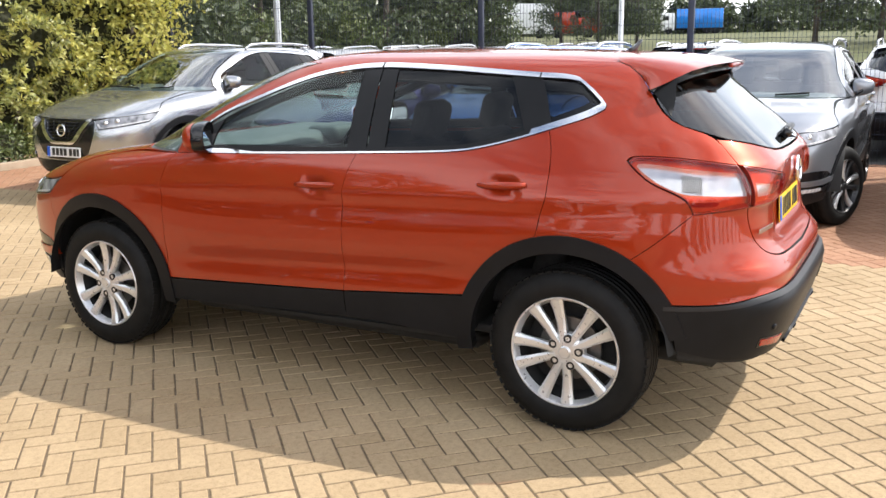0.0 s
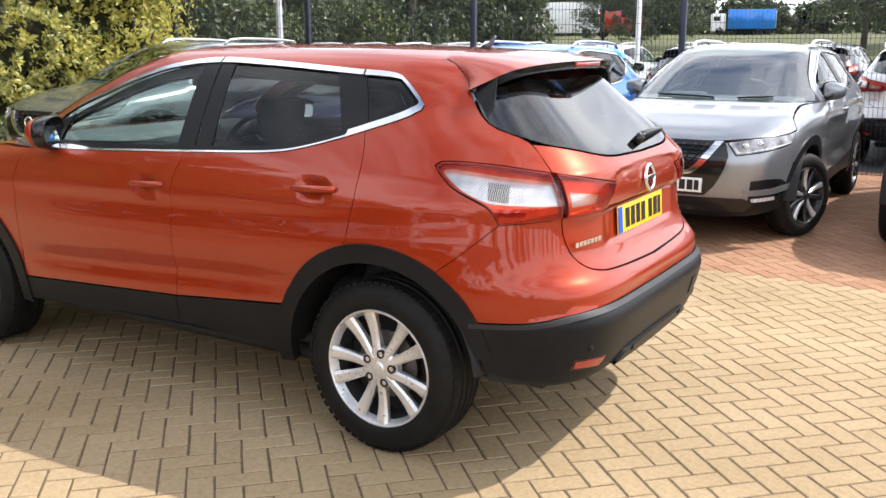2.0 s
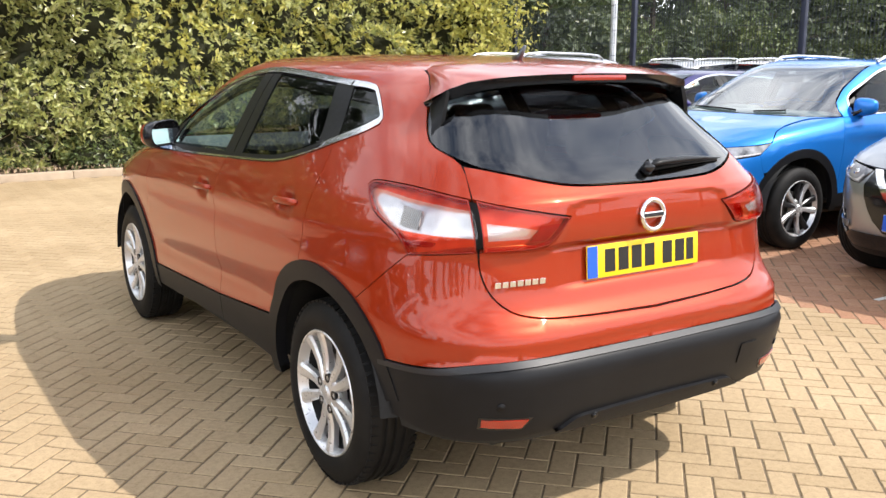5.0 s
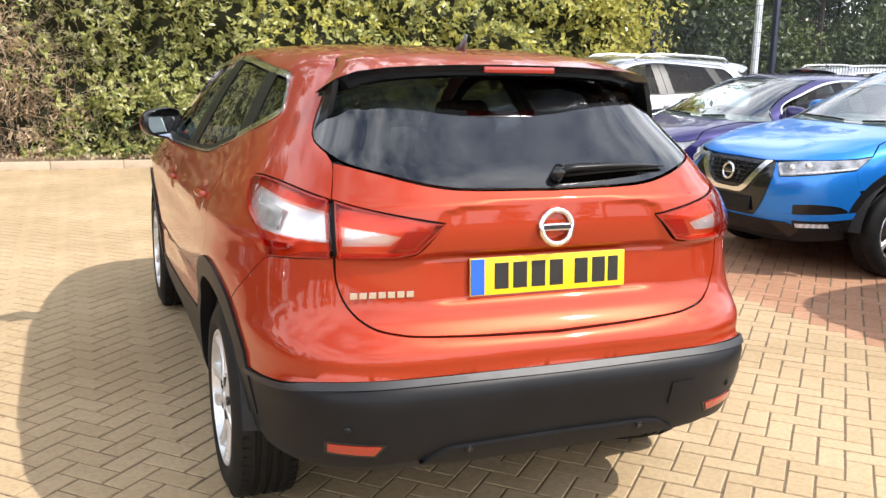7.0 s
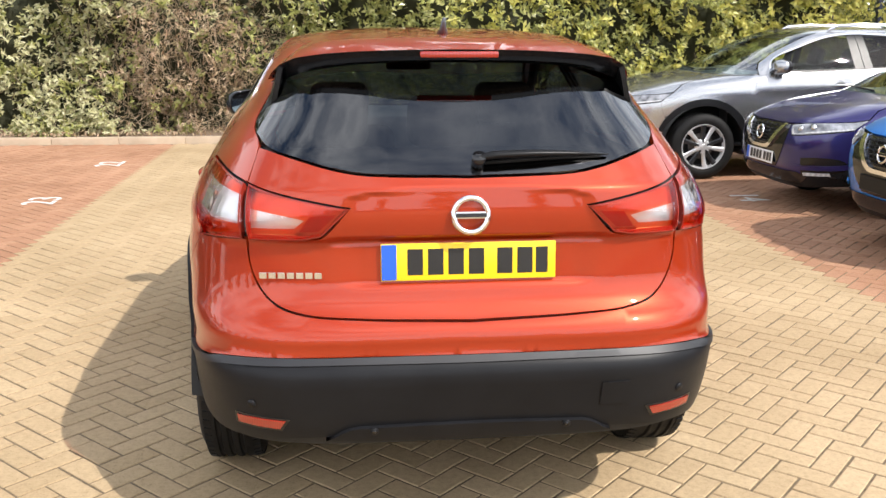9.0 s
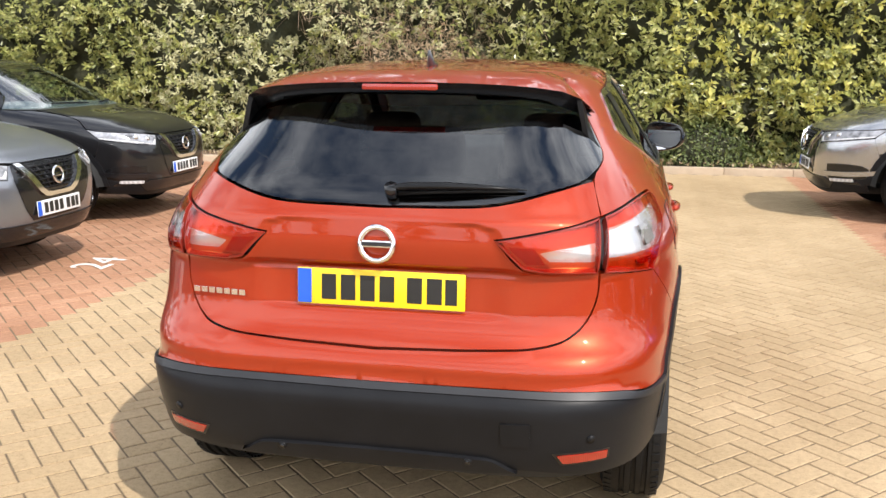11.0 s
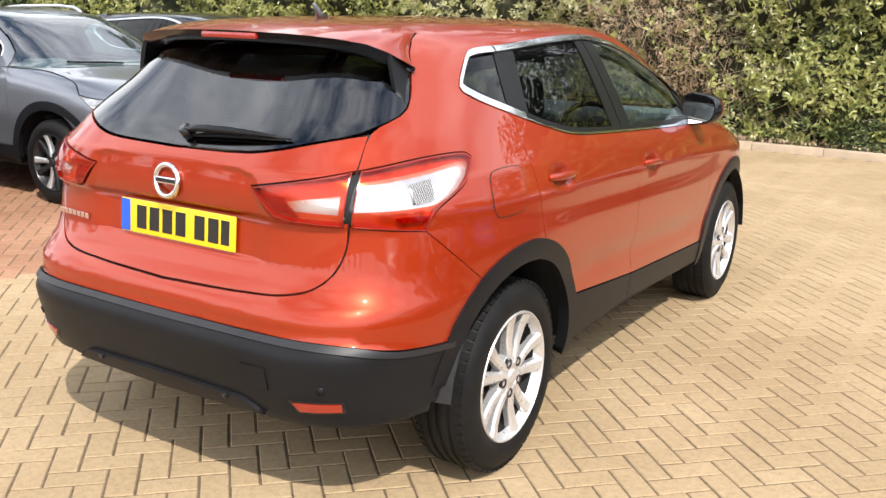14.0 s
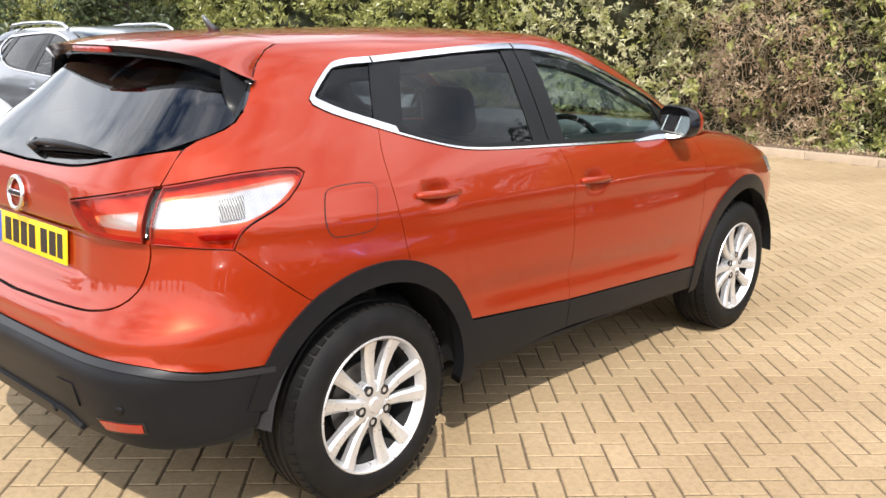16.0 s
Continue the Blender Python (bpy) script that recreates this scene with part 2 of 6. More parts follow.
LEAF_YELLOW = leaf_mat("yellowing_leaves", [(.58, .53, .14), (.46, .45, .10), (.66, .59, .18), (.38, .40, .09)], .4, .4)
LEAF_FAR = leaf_mat("far_tree_leaves", [(.06, .08, .034), (.085, .11, .045), (.045, .062, .028), (.115, .14, .058)], .4, .3)
BARK = surface("bark", (.055, .042, .03), (.11, .09, .07), 12, .95, 0, .8, 50, .01)
TWIG = surface("dry_twigs", (.26, .19, .12), (.42, .33, .22), 20, .9, 0, .2)
# near-black stand-in for the shade inside hedge and shrubs
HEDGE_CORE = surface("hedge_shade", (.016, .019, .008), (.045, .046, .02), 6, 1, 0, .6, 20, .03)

# ---- the form of a small crossover car: one closed skin, given by its widths, tail and nose at each height ----
YC = 1.0
_W = np.array([(.20, .80), (.28, .845), (.36, .868), (.45, .879), (.55, .886), (.70, .897), (.84, .903), (.93, .902), (1.00, .893),
               (1.06, .877), (1.12, .850), (1.20, .805), (1.30, .745), (1.40, .682), (1.47, .632), (1.51, .592), (1.535, .54), (1.55, .47),
               (1.56, .38), (1.567, .25), (1.572, .08)])
_R = np.array([(.20, -.58), (.28, -.69), (.36, -.765), (.44, -.802), (.55, -.832), (.58, -.838), (.600, -.836), (.617, -.826), (.630, -.811), (.640, -.804), (.665, -.808), (.69, -.810), (.715, -.801), (.745, -.770),
               (.79, -.738), (.84, -.722), (.948, -.715), (.962, -.720), (.974, -.738), (1.04, -.748), (1.085, -.744), (1.105, -.741), (1.14, -.712), (1.17, -.682), (1.25, -.588), (1.33, -.492),
               (1.43, -.380), (1.49, -.312), (1.52, -.24), (1.54, -.12), (1.555, .15), (1.565, .5), (1.572, .85)])
_F = np.array([(.20, 3.38), (.28, 3.46), (.36, 3.51), (.5, 3.545), (.62, 3.555), (.70, 3.55), (.78, 3.52), (.84, 3.47), (.90, 3.38), (.96, 3.22),
               (1.02, 3.00), (1.055, 2.76), (1.09, 2.53), (1.20, 2.30), (1.35, 2.00), (1.45, 1.78), (1.50, 1.645), (1.53, 1.53), (1.55, 1.42),
               (1.565, 1.25), (1.572, 1.05)])
_N = np.array([(.2, 6.0), (.5, 6.0), (.75, 5.6), (.95, 5.2), (1.12, 4.8), (1.25, 5.5), (1.4, 5.5), (1.572, 3.5)])
_M = np.array([(.2, 4.6), (.7, 4.8), (.9, 4.8), (1.05, 4.6), (1.2, 4.8), (1.5, 4.8), (1.572, 3.5)])


def _smooth(tab):
    """A cubic through a table of (z, value), with gentle slopes."""
    z, v = tab[:, 0], tab[:, 1]
    d = np.diff(v) / np.diff(z)
    s = np.empty_like(v)
    s[1:-1] = np.where(d[:-1] * d[1:] > 0, 2 * d[:-1] * d[1:] / (d[:-1] + d[1:] + 1e-12), 0)
    s[0], s[-1] = d[0], d[-1]

    def at(q):
        q = np.clip(q, z[0], z[-1])
        i = np.clip(np.searchsorted(z, q) - 1, 0, len(z) - 2)
        h = z[i + 1] - z[i]
        t = (q - z[i]) / h
        return ((2 * t ** 3 - 3 * t ** 2 + 1) * v[i] + (t ** 3 - 2 * t ** 2 + t) * h * s[i]
                + (-2 * t ** 3 + 3 * t ** 2) * v[i + 1] + (t ** 3 - t ** 2) * h * s[i + 1])
    return at


W_AT, R_AT, F_AT, N_AT, M_AT = (_smooth(t) for t in (_W, _R, _F, _N, _M))


def half_width(y, z):
    """Half the width of the flank at y and z, with its creases."""
    w = W_AT(z)
    green = np.clip((z - 1.08) / .25, 0, 1)
    back = np.clip((.9 - y) / .98, 0, 2)
    w = w * (1 - .045 * green * back ** 2)
    # haunch over the rear wheel and bulge of the front wing
    w = w + .012 * np.exp(-((y + .05) / .42) ** 2 - ((z - .86) / .13) ** 2)
    w = w + .010 * np.exp(-((y - 2.66) / .42) ** 2 - ((z - .84) / .12) ** 2)
    # shoulder line, rising to the tail lamp
    zs = .955 + .045 * (1.2 - y) / 1.4
    d = (z - zs) / .035
    w = w + .006 * np.exp(-d ** 2) - .007 * np.exp(-((z - zs + .075) / .045) ** 2) * np.clip((2.2 - y) / .5, 0, 1) * np.clip((y + .5) / .5, 0, 1)
    # cups behind the door handles
    for hy, hz in ((1.20, .972), (.275, 1.022)):
        w = w - .016 * np.exp(-((y - hy) / .058) ** 4 - ((z - hz) / .036) ** 4)
    # hollow low on the doors
    zl = .56 + .05 * (1.3 - y)
    w = w - .016 * np.exp(-((z - zl - .03) / .055) ** 2) * np.clip((2.25 - y) / .35, 0, 1) * np.clip((y - .15) / .5, 0, 1)
    return w


def _step(v, w):
    """A soft step from 0 to 1, w wide."""
    t = np.clip(v / w + .5, 0, 1)
    return t * t * (3 - 2 * t)


def tail_dent(x, z):
    """Depth of the hollows of the tailgate: a shallow one round the badge, a deeper one for the number plate."""
    top = 1.112 - .035 * np.clip((x - .10) / .30, 0, 2) ** 3
    lid = .009 * _step(top - z, .014) * _step(z - .955, .012) * _step(.40 + (z - .97) * -.45 - x, .05)
    well = .012 * _step(.972 - z, .012) * _step(z - .828, .022) * _step(.36 - x, .10)
    return lid + well


def radius(th, z):
    """Distance of the skin from the upright axis at YC, in the direction th (0 = tail, pi/2 = flank, pi = nose)."""
    sn, cs = np.sin(th), np.cos(th)
    tail = cs >= 0
    b = np.where(tail, YC - R_AT(z), F_AT(z) - YC)
    n = np.where(tail, N_AT(z), M_AT(z))
    b = b - np.where(tail, tail_dent(np.abs(b * np.tan(th)), z), 0)
    rho = np.ones_like(th) * .8
    for _ in range(12):
        w = half_width(YC - rho * cs, z)
        g = ((np.abs(sn) / w) ** n + (np.abs(cs) / np.maximum(b, .02)) ** n) ** (-1 / n)
        rho = .3 * rho + .7 * g
    return rho


def skin(th, z, side=1):
    rho = radius(th, z)
    return np.stack([side * rho * np.sin(th), YC - rho * np.cos(th), z + 0 * th], -1)


def skin_normal(th, z, side=1):
    e, f = 2e-3, 3e-3
    zc = np.clip(z, .205, 1.567)
    a = skin(th + e, zc) - skin(th - e, zc)
    b = skin(th, np.minimum(zc + f, 1.5715)) - skin(th, zc - f)
    n = np.cross(a, b)
    n /= np.linalg.norm(n, axis=-1, keepdims=True) + 1e-12
    n[..., 0] *= side
    return n


def angle_of(kind, u, z):
    """The direction of a point of the flank at y = u ('s'), of the tail at x = u ('r'), or of the nose at x = u ('f')."""
    u, z = np.asarray(u, float), np.asarray(z, float)
    if kind == 's':
        lo, hi = np.zeros_like(u), np.full_like(u, math.pi)
    elif kind == 'r':
        lo, hi = np.zeros_like(u), np.full_like(u, 1.05)
    else:
        lo, hi = np.full_like(u, math.pi - .62), np.full_like(u, math.pi)
    for _ in range(24):
        mid = (lo + hi) / 2
        p = skin(mid, z)
        less = p[..., 1] < u if kind == 's' else (p[..., 0] < u if kind == 'r' else p[..., 0] > u)
        lo, hi = np.where(less, mid, lo), np.where(less, hi, mid)
    return (lo + hi) / 2

# ---- shaping helpers ----
from mathutils.geometry import delaunay_2d_cdt

_TH = np.linspace(0, math.pi, 900)
_P0 = skin(_TH, np.full_like(_TH, .80))
_S = np.concatenate([[0], np.cumsum(np.linalg.norm(np.diff(_P0, axis=0), axis=1))])
S_END = float(_S[-1])


def mesh_of(name, verts, faces, mats=(), smooth=True, normals=None, mat_index=None):
    me = bpy.data.meshes.new(name)
    me.from_pydata([tuple(map(float, v)) for v in verts], [], [tuple(map(int, f)) for f in faces])
    for m in mats:
        me.materials.append(m)
    if mat_index is not None:
        me.polygons.foreach_set("material_index", np.asarray(mat_index, np.int32))
    if smooth:
        me.polygons.foreach_set("use_smooth", np.ones(len(me.polygons), bool))
    me.update()
    if normals is not None:
        me.normals_split_custom_set_from_vertices([tuple(map(float, v)) for v in normals])
    return me


def child(name, me, parent, label=""):
    ob = new(name, me)
    ob.parent = parent
    if label:
        ob["label"] = label
    return ob


def part(name, bm, material, parent, label="", smooth=True, angle=None):
    """Links a bmesh as one mesh object under a thing or a part."""
    me = bpy.data.meshes.new(name)
    if angle is not None:
        for e in bm.edges:
            if len(e.link_faces) == 2 and e.calc_face_angle(0) > radians(angle):
                e.smooth = False
    for f in bm.faces:
        f.smooth = smooth
    bm.to_mesh(me)
    bm.free()
    me.materials.append(material)
    return child(name, me, parent, label)


def rbox(sx, sy, sz, r=.01, seg=2, m=None):
    """A box with rounded edges."""
    bm = bmesh.new()
    bmesh.ops.create_cube(bm, size=1, matrix=Matrix.Diagonal((sx, sy, sz, 1)))
    bmesh.ops.bevel(bm, geom=list(bm.edges), offset=min(r, .49 * min(sx, sy, sz)), segments=seg, profile=.5, affect='EDGES')
    if m is not None:
        bmesh.ops.transform(bm, matrix=m, verts=bm.verts)
    return bm


def tube(pts, rad, n=10, close=False, flat=1.0):
    """A round bar along points."""
    bm = bmesh.new()
    pts = [Vector(p) for p in pts]
    rings = []
    for i, p in enumerate(pts):
        a, b = pts[max(i - 1, 0)], pts[min(i + 1, len(pts) - 1)]
        if close:
            a, b = pts[i - 1], pts[(i + 1) % len(pts)]
        q = (b - a).to_track_quat('Z', 'Y')
        r = rad[i] if isinstance(rad, (list, tuple)) else rad
        rings.append([bm.verts.new(p + q @ Vector((r * math.cos(k * 2 * math.pi / n), r * flat * math.sin(k * 2 * math.pi / n), 0))) for k in range(n)])
    for i in range(len(rings) - (0 if close else 1)):
        A, B = rings[i], rings[(i + 1) % len(rings)]
        for k in range(n):
            bm.faces.new((A[k], A[(k + 1) % n], B[(k + 1) % n], B[k]))
    if not close:
        bm.faces.new(rings[0][::-1])
        bm.faces.new(rings[-1])
    bmesh.ops.recalc_face_normals(bm, faces=bm.faces)
    return bm


def lathe(profile, n=48, axis='x', close=True):
    """Turns (radius, along) pairs round an axis."""
    bm = bmesh.new()
    rings = []
    for k in range(n):
        c, s = math.cos(2 * math.pi * k / n), math.sin(2 * math.pi * k / n)
        rings.append([bm.verts.new((a, r * c, r * s)) for r, a in profile])
    m = len(profile)
    for k in range(n):
        A, B = rings[k], rings[(k + 1) % n]
        for i in range(m if close else m - 1):
            j = (i + 1) % m
            bm.faces.new((A[i], B[i], B[j], A[j]))
    bmesh.ops.recalc_face_normals(bm, faces=bm.faces)
    return bm


# outlines are lists of (kind, u, z) with an optional fourth item that makes the point a corner
def _curve(pts, step):
    """A closed line of points: smooth, but for the corners."""
    n = len(pts)
    xy = [np.array(p[:2]) for p in pts]
    sharp = [p[2] for p in pts]
    out = []
    for i in range(n):
        p1, p2 = xy[i], xy[(i + 1) % n]
        p0 = xy[i - 1] if not sharp[i] else 2 * p1 - p2
        p3 = xy[(i + 2) % n] if not sharp[(i + 1) % n] else 2 * p2 - p1
        k = max(1, int(np.linalg.norm(p2 - p1) / step))
        if sharp[i] and sharp[(i + 1) % n]:
            out += [p1 + (p2 - p1) * j / k for j in range(k)]
            continue
        d0, d1, d2 = (max(np.linalg.norm(b - a), 1e-5) ** .5 for a, b in ((p0, p1), (p1, p2), (p2, p3)))
        t1, t2, t3 = d0, d0 + d1, d0 + d1 + d2
        for j in range(k):
            t = t1 + (t2 - t1) * j / k
            a1 = (t1 - t) / t1 * p0 + t / t1 * p1
            a2 = (t2 - t) / (t2 - t1) * p1 + (t - t1) / (t2 - t1) * p2
            a3 = (t3 - t) / (t3 - t2) * p2 + (t - t2) / (t3 - t2) * p3
            b1 = (t2 - t) / t2 * a1 + t / t2 * a2
            b2 = (t3 - t) / (t3 - t1) * a2 + (t - t1) / (t3 - t1) * a3
            out.append((t2 - t) / (t2 - t1) * b1 + (t - t1) / (t2 - t1) * b2)
    return np.array(out)


def _inside(pts, poly):
    x, y = pts[:, 0][:, None], pts[:, 1][:, None]
    x0, y0 = poly[:, 0], poly[:, 1]
    x1, y1 = np.roll(x0, -1), np.roll(y0, -1)
    cr = ((y0 > y) != (y1 > y)) & (x < (x1 - x0) * (y - y0) / (y1 - y0 + 1e-15) + x0)
    return cr.sum(1) % 2 == 1


def _offset(poly, d):
    """The closed line moved inwards by d."""
    t = np.roll(poly, -1, 0) - np.roll(poly, 1, 0)
    t /= np.linalg.norm(t, axis=1, keepdims=True) + 1e-12
    area = .5 * np.sum(poly[:, 0] * np.roll(poly[:, 1], -1) - np.roll(poly[:, 0], -1) * poly[:, 1])
    nrm = np.stack([-t[:, 1], t[:, 0]], 1) * (1 if area > 0 else -1)
    return poly + nrm * d


_ANG = {}


def learn(points):
    """Works out the directions of points on the skin, all at once, and keeps them."""
    for kind in 'srf':
        todo = sorted({(abs(p[1]) if kind != 's' else p[1], p[2]) for p in points if p[0] == kind or (kind == 's' and p[0] == 't')} - {k[1:] for k in _ANG if k[0] == kind})
        if todo:
            th = angle_of(kind, np.array([t[0] for t in todo]), np.array([t[1] for t in todo]))
            _ANG.update({(kind, *t): float(a) for t, a in zip(todo, th)})


class Form:
    """Builds panels on the skin for one car: scaled to its size, and coarser for a car that stays far off."""

    def __init__(self, root, h=.035, scale=(1, 1, 1)):
        self.root, self.h, self.scale = root, h, np.array(scale, float)

    def flat(self, outline, side, nose):
        out = []
        learn(outline)
        for p in outline:
            k, u, z = p[:3]
            th = _ANG[('s' if k == 't' else k), abs(u) if k in 'rf' else u, z]
            sgn = side * (-1 if k == 't' or (k in 'rf' and u < 0) else 1)
            s = float(np.interp(th, _TH, _S))
            q = sgn * s if not nose else -sgn * (S_END - s)
            out.append((q, z, len(p) > 3))
        return out

    def lift(self, q, z, off, nose):
        s = np.abs(q) if not nose else S_END - np.abs(q)
        sg = np.where(q >= 0, 1, -1) * (-1 if nose else 1)
        th = np.interp(s, _S, _TH)
        p, n = skin(th, z), skin_normal(th, z)
        p[:, 0] *= sg
        n[:, 0] *= sg
        return p + n * np.asarray(off).reshape(-1, 1), n

    def panel(self, name, outline, mat, side=1, off=0.0, gap=.0015, depth=.014, parent=None, label="", nose=False, hole=None, hz=1.0, dome=0.0, h=None):
        h = h or self.h
        line = _curve(self.flat(outline, side, nose), h * .8)
        if .5 * np.sum(line[:, 0] * np.roll(line[:, 1], -1) - np.roll(line[:, 0], -1) * line[:, 1]) < 0:
            line = line[::-1]
        line = _offset(line, gap)
        loops = [line]
        if hole is not None:
            hl = _curve(self.flat(hole, side, nose), h * .8) if not isinstance(hole, float) else _offset(line, hole)
            loops.append(hl)
        lo, hi = line.min(0), line.max(0)
        gx = np.arange(lo[0] + h / 2, hi[0], h)
        gz = np.arange(lo[1] + h * hz / 2, hi[1], h * hz)
        grid = np.stack(np.meshgrid(gx, gz), -1).reshape(-1, 2) if len(gx) and len(gz) else np.zeros((0, 2))
        if len(grid):
            keep = _inside(grid, line)
            if len(loops) > 1:
                keep &= ~_inside(grid, loops[1])
            grid = grid[keep]
        if len(grid):
            allb = np.concatenate(loops)
            dd = (np.abs(grid[:, None, :] - allb[None]) * np.array([1, 1 / max(hz, .25)])).max(-1).min(1)
            grid = grid[dd > h * .35]
        verts = np.concatenate(loops + [grid])
        edges, base = [], 0
        for lp in loops:
            edges += [(base + i, base + (i + 1) % len(lp)) for i in range(len(lp))]
            base += len(lp)
        res = delaunay_2d_cdt([Vector((float(a), float(b))) for a, b in verts], edges, [], 0, 1e-6)
        v2 = np.array([(v.x, v.y) for v in res[0]])
        tri = np.array([f for f in res[2] if len(f) == 3])
        cen = v2[tri].mean(1)
        keep = _inside(cen, line)
        if len(loops) > 1:
            keep &= ~_inside(cen, loops[1])
        tri = tri[keep]
        a, b, c = v2[tri[:, 0]], v2[tri[:, 1]], v2[tri[:, 2]]
        flip = ((b - a)[:, 0] * (c - a)[:, 1] - (b - a)[:, 1] * (c - a)[:, 0]) < 0
        tri[flip] = tri[flip][:, ::-1]
        offs = np.full(len(v2), off, float)
        if dome:
            mid = (lo + hi) / 2
            offs += dome * np.clip(1 - (((v2 - mid) / ((hi - lo) / 2)) ** 2).sum(1) * .5, 0, 1)
        p, n = self.lift(v2[:, 0], v2[:, 1], offs, nose)
        # edges folded inwards
        cnt = {}
        for t in tri:
            for i in range(3):
                e = (t[i], t[(i + 1) % 3])
                cnt[e] = 1
        rim = [(i, j) for i, j in cnt if (j, i) not in cnt]
        ids = sorted({i for e in rim for i in e})
        m0 = len(p)
        top = {v: m0 + k for k, v in enumerate(ids)}
        bot = {v: m0 + len(ids) + k for k, v in enumerate(ids)}
        out = {v: np.zeros(3) for v in ids}
        for i, j in rim:
            o = np.cross(p[j] - p[i], n[i])
            out[i] += o
            out[j] += o
        o = np.array([out[v] / (np.linalg.norm(out[v]) + 1e-12) for v in ids])
        V = np.concatenate([p, p[ids], p[ids] - n[ids] * depth])
        N = np.concatenate([n, o, o])
        faces = [tuple(t) for t in tri] + [(top[j], top[i], bot[i], bot[j]) for i, j in rim]
        N = N / self.scale
        N /= np.linalg.norm(N, axis=1, keepdims=True) + 1e-12
        me = mesh_of(name, V * self.scale, faces, [mat], True, N)
        return child(name, me, parent or self.root, label)

    def at(self, kind, u, z, side=1, off=0.0):
        """A place on the skin and its normal."""
        learn([(kind, u, z)])
        th = np.array([_ANG[kind, abs(u) if kind != 's' else u, z]])
        p, n = skin(th, np.array([z])), skin_normal(th, np.array([z]))
        sg = side * (1 if kind == 's' or u >= 0 else -1)
        p[0, 0] *= sg
        n[0, 0] *= sg
        return Vector((p[0] + n[0] * off) * self.scale), Vector(n[0])

# ---- the ground: one sheet, level in the yard and rising to a road bank beyond ----
def land(x, y):
    """Height of the land."""
    t = np.clip((x - 24) / 34, 0, 1)
    return -.022 + 2.02 * t * t * (3 - 2 * t) + np.clip((x - 62) / 120, 0, 1) ** 1.2 * 3.4


def ground_mat():
    m, n, l, b = node_mat("asphalt_and_grass")
    geo = n.new("ShaderNodeNewGeometry")
    sep = n.new("ShaderNodeSeparateXYZ")
    l.new(geo.outputs["Position"], sep.inputs[0])
    wob = noise_node(n, l, .15, 4)
    add = n.new("ShaderNodeMath")
    add.operation = 'MULTIPLY_ADD'
    add.inputs[1].default_value = 6
    l.new(wob.outputs[0], add.inputs[0])
    l.new(sep.outputs["X"], add.inputs[2])
    mr = n.new("ShaderNodeMapRange")
    mr.inputs["From Min"].default_value, mr.inputs["From Max"].default_value = 26, 27.5
    l.new(add.outputs[0], mr.inputs["Value"])
    fine = noise_node(n, l, 60, 8)
    asph = ramp(n, l, fine.outputs[0], [(.3, (.035, .035, .036)), (.7, (.075, .073, .07))])
    gn = noise_node(n, l, .6, 8, .7)
    gr = ramp(n, l, gn.outputs[0], [(.3, (.055, .068, .02)), (.55, (.10, .105, .035)), (.75, (.15, .14, .06))])
    mix = n.new("ShaderNodeMix")
    mix.data_type = 'RGBA'
    l.new(mr.outputs[0], mix.inputs[0])
    l.new(asph.outputs[0], mix.inputs[6])
    l.new(gr.outputs[0], mix.inputs[7])
    l.new(mix.outputs[2], b.inputs["Base Color"])
    b.inputs["Roughness"].default_value = .93
    bump(n, l, b, fine.outputs[0], .4, .006)
    return m


gx = np.concatenate([np.linspace(-600, -60, 8), np.linspace(-40, 110, 76), np.linspace(130, 900, 12)])
gy = np.concatenate([np.linspace(-700, -80, 8), np.linspace(-60, 100, 33), np.linspace(130, 800, 10)])
GX, GY = np.meshgrid(gx, gy)
gz = land(GX, GY)
gv = np.stack([GX, GY, gz], -1).reshape(-1, 3)
nx = len(gx)
gf = [(j * nx + i, j * nx + i + 1, (j + 1) * nx + i + 1, (j + 1) * nx + i) for j in range(len(gy) - 1) for i in range(nx - 1)]
ground = tagged(new("ground", mesh_of("ground", gv, gf, [ground_mat()])), "asphalt yard rising to rough grass banks", "ground", kind="structure")

# ---- block paving in herringbone ----
LANE_W, LANE_E, KERB_Y, PAVE_S = -2.66, 2.74, 9.95, -6.5
BL, BW, PAT = .204, .102, radians(45)
PAT_X, PAT_Y = .2345, .117      # where the pattern starts


def block_mesh(name, mat):
    a, b = BL / 2 - .0042, BW / 2 - .0042
    e = .0034
    v = [(-a, -b, -.03), (a, -b, -.03), (a, b, -.03), (-a, b, -.03), (-a, -b, -.0028), (a, -b, -.0028), (a, b, -.0028), (-a, b, -.0028),
         (-a + e, -b + e, 0), (a - e, -b + e, 0), (a - e, b - e, 0), (-a + e, b - e, 0)]
    f = [(0, 1, 5, 4), (1, 2, 6, 5), (2, 3, 7, 6), (3, 0, 4, 7), (4, 5, 9, 8), (5, 6, 10, 9), (6, 7, 11, 10), (7, 4, 8, 11), (8, 9, 10, 11)]
    return v, f


def herringbone(x0, x1, y0, y1):
    """Centres and turns of the blocks whose middle lies in the strip."""
    out = []
    c, s = math.cos(PAT), math.sin(PAT)
    R = int(1.2 * max(abs(v) for v in (x0, x1, y0, y1)) / BW * 1.5) + 4
    for k in range(-R, R):
        for m in range(-R // 2, R // 2):
            ox, oy = k + 4 * m, k
            for cx, cy, tr in ((ox + 1, oy + .5, 0), (ox + 2.5, oy, 90)):
                px, py = cx * BW, cy * BW
                X, Y = c * px - s * py + PAT_X, s * px + c * py + PAT_Y
                if x0 <= X < x1 and y0 <= Y < y1:
                    out.append((X, Y, tr))
    return out


